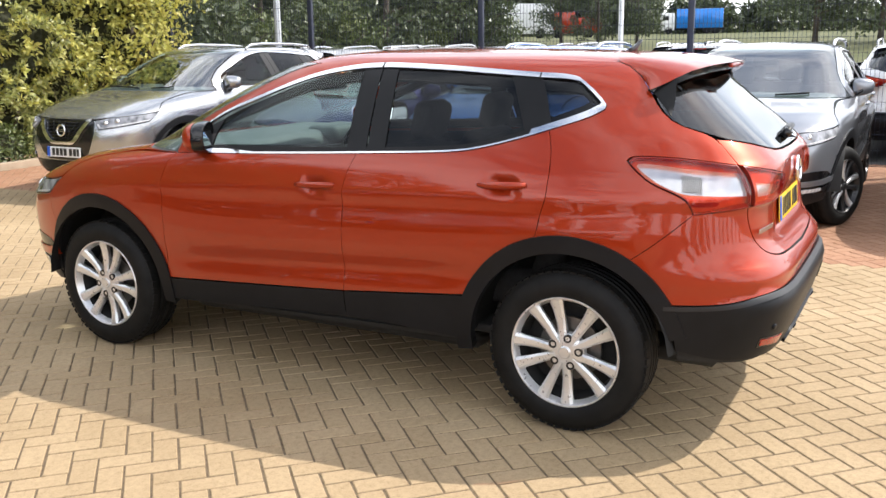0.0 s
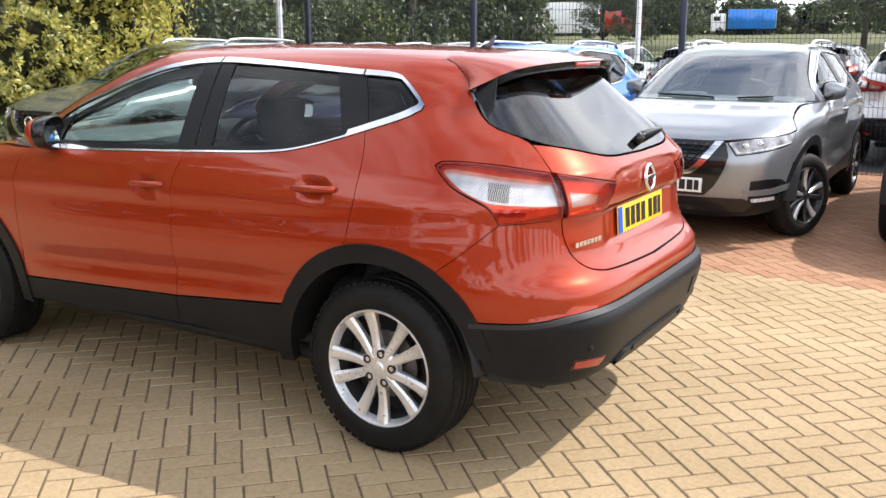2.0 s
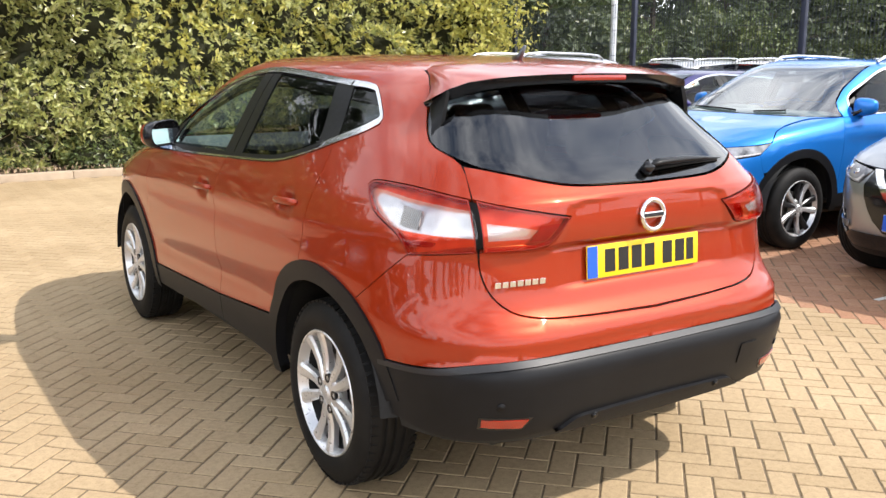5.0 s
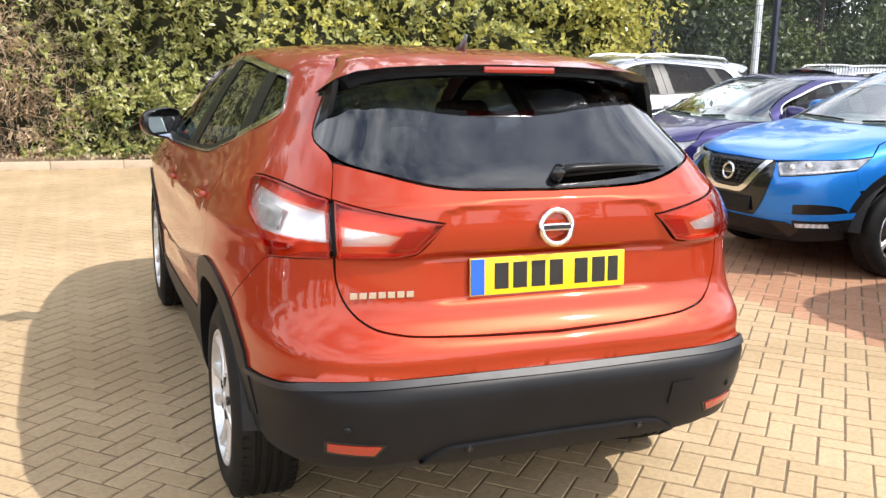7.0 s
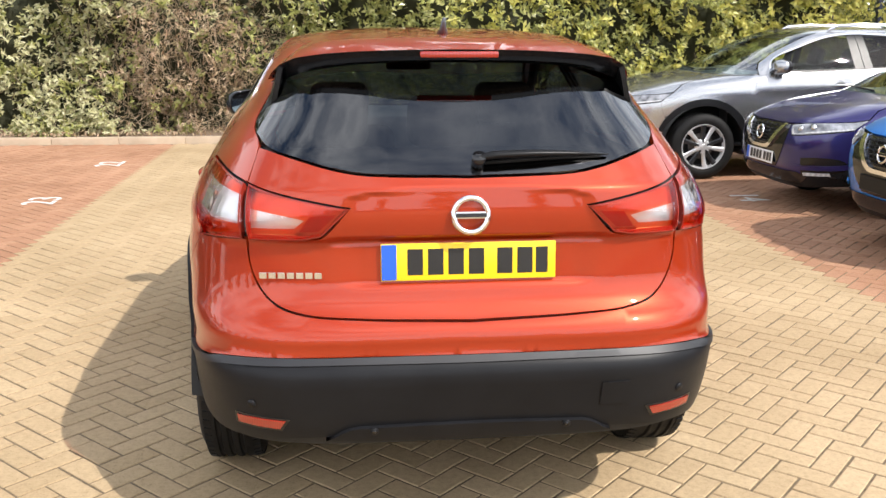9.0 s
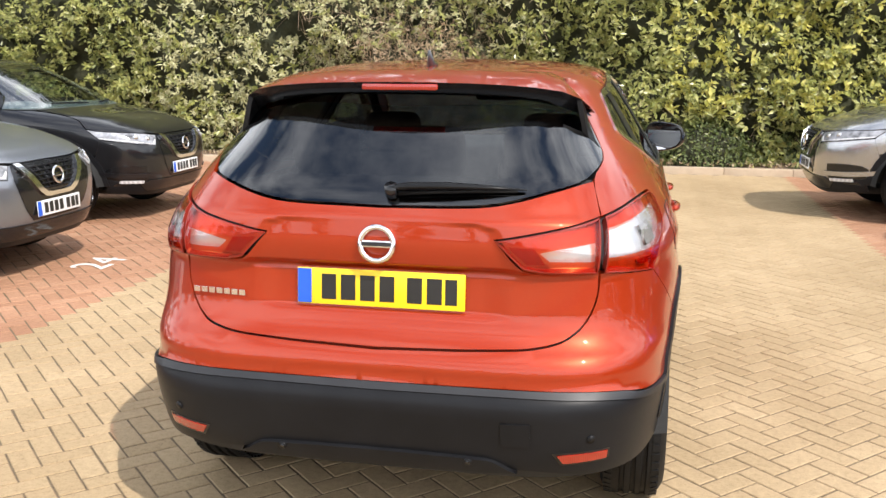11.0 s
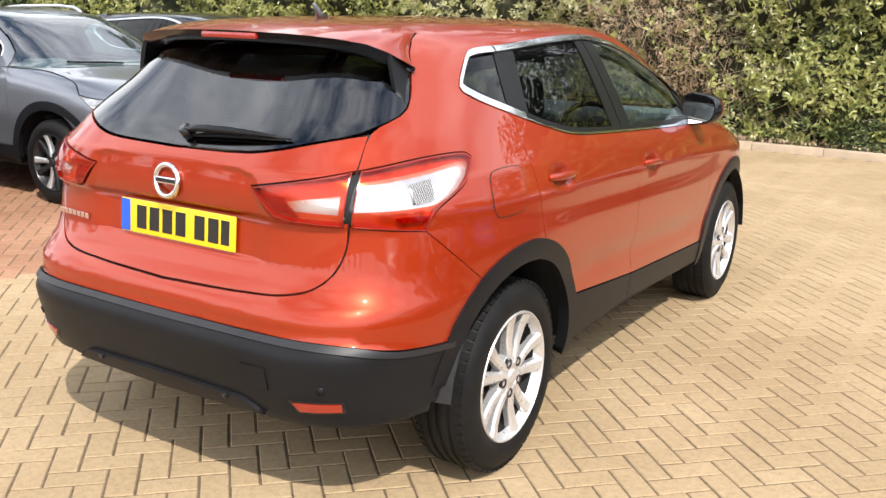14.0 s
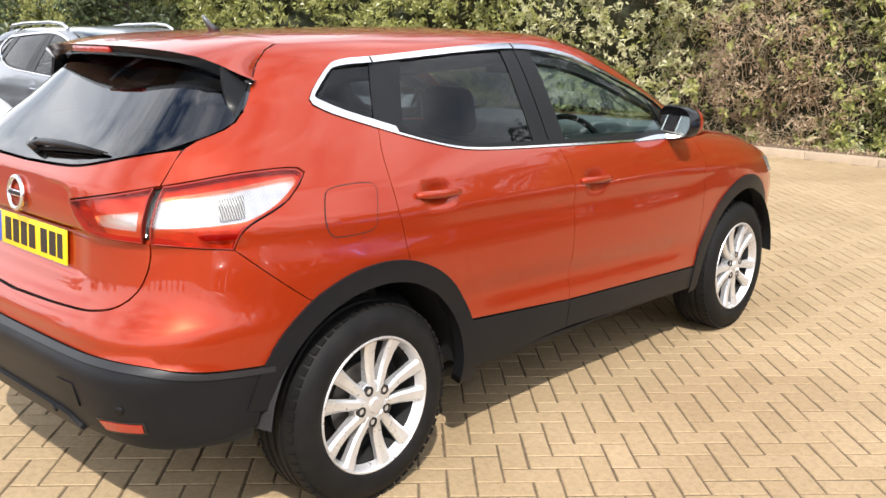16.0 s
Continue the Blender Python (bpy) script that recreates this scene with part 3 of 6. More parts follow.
def lay(name, label, strips, mat, near=None):
    """Lays the paving: single blocks where the camera passes nearest, the rest joined."""
    rnd = random.Random(7)
    me_v, me_f = block_mesh(name, mat)
    single = mesh_of("paving_block", me_v, me_f, [mat], False)
    blocks = [b for st in strips for b in herringbone(*st)]
    nearest = []
    if near:
        x0, x1, y0, y1 = near
        nearest = [b for b in blocks if x0 <= b[0] < x1 and y0 <= b[1] < y1][:300]
    chosen = set(nearest)
    rest = [b for b in blocks if b not in chosen]
    arr = np.array([(x, y, radians(t) + PAT) for x, y, t in rest])
    base = np.array(me_v)
    jit = np.array([(rnd.uniform(-.0006, .0006), rnd.uniform(-.012, .012), rnd.uniform(-.004, .004), rnd.uniform(-.006, .006), rnd.uniform(-.0013, .0013), rnd.uniform(-.0013, .0013)) for _ in rest])
    ang = arr[:, 2] + jit[:, 1]
    cs, sn = np.cos(ang)[:, None], np.sin(ang)[:, None]
    X = arr[:, 0:1] + jit[:, 4:5] + base[:, 0] * cs - base[:, 1] * sn
    Y = arr[:, 1:2] + jit[:, 5:6] + base[:, 0] * sn + base[:, 1] * cs
    Z = base[:, 2] + jit[:, 0:1] + base[:, 0] * jit[:, 2:3] + base[:, 1] * jit[:, 3:4]
    V = np.stack([X, Y, Z], -1).reshape(-1, 3)
    F = (np.array(me_f)[None] + (np.arange(len(rest)) * len(me_v))[:, None, None]).reshape(-1, 4)
    me = bpy.data.meshes.new(name)
    me.vertices.add(len(V))
    me.vertices.foreach_set("co", V.ravel().astype(np.float32))
    me.loops.add(F.size)
    me.loops.foreach_set("vertex_index", F.ravel().astype(np.int32))
    me.polygons.add(len(F))
    me.polygons.foreach_set("loop_start", (np.arange(len(F)) * 4).astype(np.int32))
    me.update(calc_edges=True)
    me.materials.append(mat)
    me.shade_flat()
    ob = tagged(new(name, me), label, "paving", kind="structure")
    for x, y, t in nearest:
        o = new("paving_block", single)
        o.parent = ob
        o.matrix_basis = Matrix.Translation((x, y, rnd.uniform(-.0006, .0006))) @ Matrix.Rotation(radians(t) + PAT + rnd.uniform(-.010, .010), 4, 'Z') @ Matrix.Rotation(rnd.uniform(-.005, .005), 4, 'X')
    return ob


bed = bmesh.new()
for x0, y0, x1, y1 in ((-9.2, PAVE_S, 8.9, KERB_Y + .3),):
    bed.faces.new([bed.verts.new(p) for p in ((x0, y0, -.0040), (x1, y0, -.0040), (x1, y1, -.0040), (x0, y1, -.0040))])
me = bpy.data.meshes.new("joint_bed")
bed.to_mesh(me)
bed.free()
me.materials.append(JOINT)
tagged(new("joint_bed", me), "dark sand in the joints of the paving", "ground", kind="structure")
for x0, x1, mt, lb in ((-9.2, LANE_W, "REDBLOCK", "red"), (LANE_W, LANE_E, "BUFF", "buff"), (LANE_E, 8.9, "REDBLOCK", "red")):
    me = mesh_of("yard_paving", [(x0, -24, -.004), (x1, -24, -.004), (x1, PAVE_S + .1, -.004), (x0, PAVE_S + .1, -.004)], [(0, 1, 2, 3)], [{"REDBLOCK": REDBLOCK, "BUFF": BUFF}[mt]], False)
    tagged(new("yard_paving", me), lb + " concrete paving farther down the yard", "paving", kind="structure")

# ---- kerb before the hedge ----
def kerb():
    root = tagged(new("kerb"), "buff concrete kerb below the hedge", "kerb", kind="structure")
    x = -29.0
    while x < 8.0:
        bm = rbox(.909, .150, .28, .014, 2, Matrix.Translation((x + .455, KERB_Y + .06, -.045)))
        part("kerb_stone", bm, KERBSTONE, root, angle=40)
        x += .912
    return root


kerb()
bm = bmesh.new()
xs = np.linspace(-30, 8.4, 70)
ys = [KERB_Y + .12, KERB_Y + .5, KERB_Y + 1.0, KERB_Y + 4]
rows = [[bm.verts.new((x, y, .045 + .04 * noise.noise((x * 1.3, y * 2, 0)) + .05 * j)) for x in xs] for j, y in enumerate(ys)]
for A, B in zip(rows, rows[1:]):
    for i in range(len(xs) - 1):
        bm.faces.new((A[i], A[i + 1], B[i + 1], B[i]))
me = bpy.data.meshes.new("hedge_bed")
bm.to_mesh(me)
bm.free()
me.materials.append(SOIL)
tagged(new("hedge_bed", me), "brown soil with leaf litter under the hedge", "soil", kind="structure")

# ---- the car: panels, glass, lamps, wheels and cabin ----
WB, HUB = 2.646, .347      # wheelbase, height of the wheel centres


def arc(cy, r, a0, a1, n=13, squash=1.0):
    """Points of a wheel arch, from angle a0 to a1 (0 = ahead, 90 = up)."""
    return [('s', cy + r * math.cos(radians(a0 + (a1 - a0) * i / (n - 1))), HUB + r * squash * math.sin(radians(a0 + (a1 - a0) * i / (n - 1)))) for i in range(n)]


def corner(p):
    return (*p[:3], True)


DLO_TOP = [('s', 1.93, 1.235), ('s', 1.61, 1.378), ('s', 1.363, 1.463), ('s', 1.184, 1.498), ('s', 1.0, 1.512), ('s', .70, 1.502), ('s', .45, 1.486),
           ('s', .25, 1.472), ('s', .10, 1.462), ('s', .048, 1.450), ('s', .012, 1.428)]
DLO_TIP = [('s', -.088, 1.342), ('s', -.062, 1.312)]
DLO_LOW = [('s', .12, 1.244), ('s', .284, 1.195), ('s', .426, 1.161), ('s', .528, 1.147), ('s', 1.0, 1.122), ('s', 1.58, 1.098), ('s', 1.98, 1.086)]
DLO = [corner(('s', 1.98, 1.086))] + DLO_TOP + DLO_TIP + DLO_LOW[:-1]
B_SEAM = [('s', 1.0, 1.122), ('s', 1.036, 1.03), ('s', 1.057, .85), ('s', 1.074, .492)]
F_SEAM = [('s', 2.09, 1.080), ('s', 2.135, .995), ('s', 2.15, .869), ('s', 2.164, .648), ('s', 2.172, .436)]
R_SEAM = [('s', .12, 1.244), ('s', .096, 1.183), ('s', .080, 1.034), ('s', .121, .827)]
ARCH = .495
GLASS_LOW = [('r', .31, 1.152), ('r', .40, 1.166), ('r', .50, 1.190), ('r', .575, 1.208)]
HATCH_LOW = [('r', .645, .966), ('r', .641, .899), ('r', .614, .828), ('r', .564, .780), ('r', .482, .756), ('r', .32, .744)]
LAMP_IN = [('r', .636, 1.120), ('r', .345, 1.062), ('r', .428, .980), ('r', .485, .969), ('r', .639, .966)]
LAMP_OUT = [('r', .650, 1.122), ('s', -.40, 1.150), ('s', -.235, 1.151), ('s', -.222, 1.138), ('s', -.30, 1.075), ('s', -.455, 1.000), ('s', -.484, .944), ('r', .654, .966)]
BUMP_LINE = [('s', -.398, .594), ('s', -.60, .608), ('r', .70, .631), ('r', .50, .638), ('r', .0, .637)]


def mirrored(half):
    """The other half of a line that starts and ends at the middle of the car."""
    return [('t' if p[0] == 's' else p[0], p[1] if p[0] == 's' else -p[1], *p[2:]) for p in reversed(half)]


def wheel(root, x, y, side, s=1.0, rim=None, dark=None, twist=0.0, turn=0.0, fine=True):
    """A wheel: tyre with grooves; rim with five pairs of spokes, cap, nuts and brake disc behind."""
    rim, dark = rim or ALLOY, dark or DARK_ALLOY
    base = Matrix.Translation((x, y, HUB * s)) @ Matrix.Rotation(radians(turn), 4, 'Z') @ Matrix.Rotation(radians(twist), 4, 'X') @ Matrix.Scale(s, 4)
    if side < 0:
        base = base @ Matrix.Scale(-1, 4, (1, 0, 0))

    def put(name, bm, mat, parent, label="", angle=35):
        bmesh.ops.transform(bm, matrix=base, verts=bm.verts)
        bmesh.ops.recalc_face_normals(bm, faces=bm.faces)
        return part(name, bm, mat, parent, label, angle=angle)
    prof = [(.232, .000), (.240, .006), (.262, .014), (.295, .012), (.318, .000), (.334, -.012), (.343, -.026)]
    for g in (-.058, -.095, -.132):
        prof += [(.3465, g + .010), (.338, g + .006), (.338, g - .006), (.3465, g - .010)]
    prof += [(.343, -.176), (.334, -.190), (.300, -.206), (.262, -.204), (.232, -.19)]
    tyre = put("tyre", lathe(prof, 72 if fine else 40), RUBBER, root, "worn black rubber tyre", 50)
    # moulded blocks on the shoulder
    if fine:
        bm = bmesh.new()
        for k in range(60):
            a = 2 * math.pi * k / 60
            for xx, rr, tl in ((-.022, .3405, .18), (-.180, .3405, -.18)):
                m = Matrix.Rotation(a, 4, 'X') @ Matrix.Translation((xx, 0, rr)) @ Matrix.Rotation(tl, 4, 'Y')
                bmesh.ops.create_cube(bm, size=1, matrix=m @ Matrix.Diagonal((.026, .025, .008, 1)))
        put("tread_block", bm, RUBBER, tyre)["kind"] = "stuff"
    rimo = put("rim", lathe([(.236, .004), (.2335, .008), (.229, .008), (.225, .002), (.219, -.016), (.212, -.028)], 72 if fine else 40, close=False), rim, tyre, "silver alloy rim")
    put("barrel", lathe([(.208, -.028), (.203, -.06), (.200, -.11), (.06, -.12), (.06, -.125), (.205, -.115), (.232, -.10)], 40), INNER, tyre)
    put("brake_disc", lathe([(.135, -.070), (.135, -.085), (.055, -.085), (.055, -.070)], 40), DISC, tyre)
    # spokes: five pairs that spread towards the rim
    for k in range(5):
        for sgn in (-1, 1):
            a0 = 2 * math.pi * k / 5
            bm = bmesh.new()
            sect = []
            for r, da, wd, z0, z1 in ((.045, .270, .0150, -.002, -.050), (.085, .262, .0180, -.006, -.046), (.13, .256, .0200, -.010, -.042), (.18, .250, .0235, -.006, -.036), (.224, .247, .0290, .004, -.034)):
                ca = a0 + sgn * da
                ey, ez = math.cos(ca), math.sin(ca)
                ty, tz = -ez, ey
                row = []
                for w, zz in ((-wd, z0 - .008), (-wd * .55, z0), (wd * .55, z0), (wd, z0 - .008), (wd * .8, z1), (-wd * .8, z1)):
                    row.append(bm.verts.new((zz, r * ey + w * ty, r * ez + w * tz)))
                sect.append(row)
            for A, B in zip(sect, sect[1:]):
                for i in range(6):
                    bm.faces.new((A[i], A[(i + 1) % 6], B[(i + 1) % 6], B[i]))
            bm.faces.new(sect[0][::-1])
            bm.faces.new(sect[-1])
            put("spoke", bm, rim if fine or sgn > 0 else dark, rimo, "", 30)
    put("hub_plate", lathe([(.001, -.004), (.030, -.004), (.066, -.006), (.080, -.016), (.080, -.05), (.001, -.05)], 36, close=False), rim, rimo)
    put("centre_cap", lathe([(.001, .004), (.022, .003), (.028, -.002), (.028, -.01), (.001, -.01)], 24, close=False), ALLOY if fine else rim, rimo, "round silver centre cap")
    for k in range(5):
        a = 2 * math.pi * (k + .5) / 5
        bm = lathe([(.001, .000), (.0085, .000), (.0095, -.004), (.0095, -.03), (.001, -.03)], 8, close=False)
        bmesh.ops.translate(bm, vec=(-.004, .060 * math.cos(a), .060 * math.sin(a)), verts=bm.verts)
        put("wheel_nut", bm, rim, rimo)
        if fine:
            bm = lathe([(.0100, -.0045), (.0175, -.0035), (.0175, -.03), (.0100, -.03)], 16)
            bmesh.ops.translate(bm, vec=(.002, .060 * math.cos(a), .060 * math.sin(a)), verts=bm.verts)
            put("nut_recess", bm, DARK_ALLOY, rimo)
    return tyre


def bars(root, centre, ux, uz, width, height, layout, mat, lift, name="character"):
    """Plain bars in place of lettering, as wide and high as the writing."""
    nrm = ux.cross(uz)
    m = Matrix((ux, uz, nrm)).transposed().to_4x4()
    for a, b in layout:
        m.translation = centre + ux * (width * (a + b) / 2) + nrm * lift
        part(name, rbox(width * (b - a), height, .0016, .0005, 1, m), mat, root, smooth=False)


def number_plate(parent, centre, ux, uz, mat, w=.52, h=.111):
    """A plate with a blue band and bars for its characters."""
    nrm = ux.cross(uz)
    m = Matrix((ux, uz, nrm)).transposed().to_4x4()
    m.translation = centre
    pl = part("number_plate", rbox(w, h, .006, .004, 2, m), mat, parent, "yellow rear number plate" if mat is PLATE_Y else "white front number plate", angle=40)
    m2 = m.copy()
    m2.translation = centre - ux * (w / 2 - .024) + nrm * .0036
    part("blue_band", rbox(.044, h - .006, .0025, .001, 1, m2), PLATE_BLUE, pl, angle=40)
    lay = [(-.385, -.29), (-.26, -.165), (-.135, -.04), (-.01, .085), (.165, .26), (.29, .385), (.405, .48)]
    bars(pl, centre + ux * .004, ux, uz, w * .93, h * .70, lay, PLATE_INK, .0036)
    return pl


def badge(parent, centre, ux, uz, r, mat=None):
    """A round chrome ring with a bar across it."""
    mat = mat or CHROME
    nrm = ux.cross(uz)
    m = Matrix((ux, uz, nrm)).transposed().to_4x4()
    m.translation = centre
    pts = [m @ Vector((r * math.cos(a), r * math.sin(a), .004)) for a in np.linspace(0, 2 * math.pi, 32, endpoint=False)]
    b = part("badge", tube(pts, r * .19, 8, True), mat, parent, "round chrome badge")
    m2 = m.copy()
    m2.translation = centre + nrm * .006
    part("badge_bar", rbox(r * 2.25, r * .42, .007, .002, 2, m2), mat, b, angle=40)
    m3 = m.copy()
    m3.translation = centre + nrm * .0102
    part("badge_inlay", rbox(r * 1.9, r * .24, .002, .0006, 1, m3), DARK_ALLOY, b, angle=40)
    return b


def seat(root, x, y, s, rear=False):
    """A car seat: cushion, leaning back, headrest on two rods."""
    w = .50 if not rear else .46
    m = Matrix.Translation((x, y, .52)) @ Matrix.Rotation(radians(-6), 4, 'X')
    cu = part("seat_cushion", rbox(w, .52, .16, .06, 3, m), SEAT, root, "dark cloth seat cushion")
    m = Matrix.Translation((x, y - .30, .84)) @ Matrix.Rotation(radians(18), 4, 'X')
    part("seat_back", rbox(w, .14, .62, .06, 3, m), SEAT, root, "dark cloth seat back")
    m = Matrix.Translation((x, y - .42, 1.24)) @ Matrix.Rotation(radians(14), 4, 'X')
    hr = part("headrest", rbox(.26, .10, .19, .045, 3, m), SEAT, root, "dark cloth headrest")
    for dx in (-.05, .05):
        part("headrest_rod", tube([(x + dx, y - .37, 1.08), (x + dx, y - .41, 1.2)], .006, 8), CHROME, hr)


def mirror_shell(m, sd, rows, seed):
    """A rounded shell with its narrow end outwards, given by places along it and their sizes."""
    bm = bmesh.new()
    rings = []
    for y, k in rows:
        ring = []
        for a in np.linspace(0, 2 * math.pi, 32, endpoint=False):
            c, q = math.cos(a), math.sin(a)
            x = .102 * math.copysign(abs(c) ** .62, c)
            z = .079 * math.copysign(abs(q) ** .62, q) * (1 - .9 * max(0, x + .03)) + .12 * x * (1 if q < 0 else -.25)
            ring.append(bm.verts.new(m @ Vector((sd * x * k, y, z * k))))
        rings.append(ring)
    for A, B in zip(rings, rings[1:]):
        for i in range(32):
            bm.faces.new((A[i], A[(i + 1) % 32], B[(i + 1) % 32], B[i]))
    bm.faces.new(rings[0])
    bm.faces.new(rings[-1])
    bmesh.ops.recalc_face_normals(bm, faces=bm.faces)
    return bm


def make_car(name, at, paint_mat, label, group="", scale=(1, 1, 1), h=.035, hero=False, rails=False, rim=None, dark=None, plate=True, facelift=True, category="car", front=True, back=True, lower_trim=None, steer=0):
    root = tagged(new(name), label, category, group)
    f = Form(root, h, scale)
    sc = np.array(scale)
    trim = lower_trim or CLADDING

    def sv(x, y, z):
        return Vector((x * scale[0], y * scale[1], z * scale[2]))
    # dark inner body behind the gaps
    f.panel("inner_shell", [('s', .52, .36, 1), ('s', 2.12, .33, 1), ('s', 2.05, 1.06, 1), ('s', .10, 1.10, 1)], INNER, 1, -.022, 0, .004)
    f.panel("inner_shell", [('s', .52, .36, 1), ('s', 2.12, .33, 1), ('s', 2.05, 1.06, 1), ('s', .10, 1.10, 1)], INNER, -1, -.022, 0, .004)
    half = [('r', .0, .40, 1), ('r', .60, .42, 1), ('s', -.50, .55), ('s', -.36, .86), ('s', .05, .92), ('s', .05, 1.20), ('r', .60, 1.23, 1), ('r', .30, 1.13), ('r', .0, 1.12, 1)]
    f.panel("inner_tail", half[:-1] + mirrored(half)[:-1], INNER, 1, -.022, 0, .004)
    for sd in (-1, 1):
        # flank pressing: roof rail, screen pillar and rear quarter in one
        ol = ([('s', 2.09, 1.082, 1), ('s', 2.06, 1.20), ('s', 1.93, 1.285), ('s', 1.71, 1.392), ('s', 1.52, 1.470), ('s', 1.36, 1.512), ('s', 1.15, 1.534), ('s', .7, 1.533), ('s', .2, 1.522), ('s', -.075, 1.511, 1),
               ('s', -.13, 1.492), ('s', -.19, 1.452), ('s', -.232, 1.405), ('s', -.345, 1.285), ('r', .614, 1.219), ('r', .643, 1.124, 1), ('s', -.40, 1.152), ('s', -.230, 1.153), ('s', -.216, 1.140), ('s', -.30, 1.073),
               ('s', -.455, .998), ('s', -.482, .945, 1)] + [corner(arc(0, ARCH, 122.5, 80, 6)[0])] + arc(0, ARCH, 122.5, 77, 6)[1:-1] + [corner(R_SEAM[3])] + R_SEAM[2:0:-1] + [corner(DLO_LOW[0])]
              + DLO_TIP[::-1] + DLO_TOP[::-1] + [corner(DLO_LOW[-1])])
        f.panel("body_side", ol, paint_mat, sd, label="painted rear quarter and roof rail" if hero else "")
        rd = ([corner(R_SEAM[0])] + R_SEAM[1:3] + [corner(R_SEAM[3])] + arc(0, ARCH, 70, 28, 7) + [corner(('s', .452, .546)), corner(B_SEAM[3])] + B_SEAM[2:0:-1] + [corner(B_SEAM[0])] + DLO_LOW[3:0:-1])
        d2 = f.panel("rear_door", rd, paint_mat, sd)
        fd = [corner(B_SEAM[0])] + B_SEAM[1:3] + [corner(B_SEAM[3]), corner(F_SEAM[4])] + F_SEAM[3:0:-1] + [corner(F_SEAM[0]), corner(DLO_LOW[6]), DLO_LOW[5]]
        d1 = f.panel("front_door", fd, paint_mat, sd)
        # front wing
        fw = ([corner(F_SEAM[0])] + F_SEAM[1:4] + [corner(('s', 2.170, .50))] + arc(WB, ARCH, 162, 40, 13) + [corner(('s', 3.06, .66)), corner(('s', 3.10, .808)), corner(('s', 2.97, .906)), ('s', 2.87, .983), ('s', 2.55, 1.053)])
        f.panel("front_wing", fw, paint_mat, sd)
        # black plastic along the sills and round the arches
        f.panel("sill_trim", [('s', .452, .541, 1), ('s', 1.072, .490, 1), ('s', 1.068, .372, 1), ('s', .47, .345, 1)], trim, sd, .004, parent=d2)
        f.panel("sill_trim", [('s', 1.074, .489, 1), ('s', 2.172, .432, 1), ('s', 2.166, .318, 1), ('s', 1.070, .372, 1)], trim, sd, .004, parent=d1)
        f.panel("sill_underside", [('s', .47, .342, 1), ('s', 2.166, .315, 1), ('s', 2.166, .295, 1), ('s', .50, .315, 1)], INNER, sd, -.03)
        for cy, a0, a1 in ((0, -6, 166), (WB, 2, 186)):
            band = [corner(p) for p in arc(cy, ARCH + .002, a0, a1, 3)[:1]] + arc(cy, ARCH + .002, a0, a1, 21)[1:-1] + [corner(arc(cy, ARCH + .002, a0, a1, 3)[-1])]
            band += [corner(arc(cy, .425, a1, a0, 3)[0])] + arc(cy, .425, a1, a0, 21)[1:-1] + [corner(arc(cy, .425, a1, a0, 3)[-1])]
            f.panel("arch_trim", band, trim, sd, .010, 0, .045, label="grained black wheel arch trim" if hero else "")
        # wheel housings
        for cy in (0, WB):
            bm = bmesh.new()
            ring = []
            for i in range(17):
                a = radians(2 + 172 * i / 16)
                ring.append([bm.verts.new(sv(sd * xx, cy + rr * math.cos(a), HUB + rr * math.sin(a))) for xx, rr in ((.872, .43), (.80, .455), (.55, .455))])
            for A, B in zip(ring, ring[1:]):
                for i in range(2):
                    bm.faces.new((A[i], A[i + 1], B[i + 1], B[i]))
            bm.faces.new([r[2] for r in ring])
            part("wheel_housing", bm, INNER, root)
        # windows
        chrome_hole = .020
        f.panel("window_trim", DLO, CHROME, sd, .004, .001, .010, hole=chrome_hole, label="bright chrome window surround" if hero else "", h=min(h, .035))
        low = [('s', .200, 1.229)] + [(k, u, z + .009) for k, u, z in DLO_LOW[1:-1]]
        f.panel("window_seal", [corner(low[0])] + low[1:-1] + [corner(low[-1]), corner(('s', 1.90, 1.122))] + [(k, u, z + .015) for k, u, z in low[-2:0:-1]] + [corner(('s', .196, 1.246))], PILLAR, sd, .0065, 0, .008, h=min(h, .035))
        if hero:
            f.panel("window_lining", DLO, INNER, sd, -.030, .004, .020, hole=.050)
            for u, z in ((.993, 1.513), (.215, 1.470)):
                f.panel("trim_joint", [('s', u - .003, z - .003, 1), ('s', u + .003, z - .003, 1), ('s', u + .003, z - .025, 1), ('s', u - .003, z - .025, 1)], INNER, sd, .0055, .0, .002)
        gi = .004
        fg = [('s', 1.855, 1.114, 1), ('s', 1.835, 1.246, 1), ('s', 1.60, 1.358), ('s', 1.36, 1.442), ('s', 1.20, 1.474), ('s', 1.085, 1.486, 1), ('s', 1.062, 1.142, 1), ('s', 1.58, 1.120)]
        f.panel("door_glass", fg, GLASS_CLEAR, sd, -.006, gi, .004, parent=d1, label="lightly tinted front window")
        rg = [('s', .905, 1.487, 1), ('s', .70, 1.480), ('s', .45, 1.464), ('s', .335, 1.455, 1), ('s', .215, 1.240, 1), ('s', .30, 1.214), ('s', .44, 1.181), ('s', .53, 1.168), ('s', .86, 1.150, 1)]
        f.panel("door_glass", rg, GLASS_DARK, sd, -.006, gi, .004, parent=d2, label="dark privacy rear window")
        qg = [('s', .222, 1.449, 1), ('s', .050, 1.436, 1), ('s', -.062, 1.342), ('s', -.045, 1.326), ('s', .125, 1.263, 1)]
        f.panel("quarter_glass", qg, GLASS_DARK, sd, -.006, gi, .004, label="dark privacy quarter window")
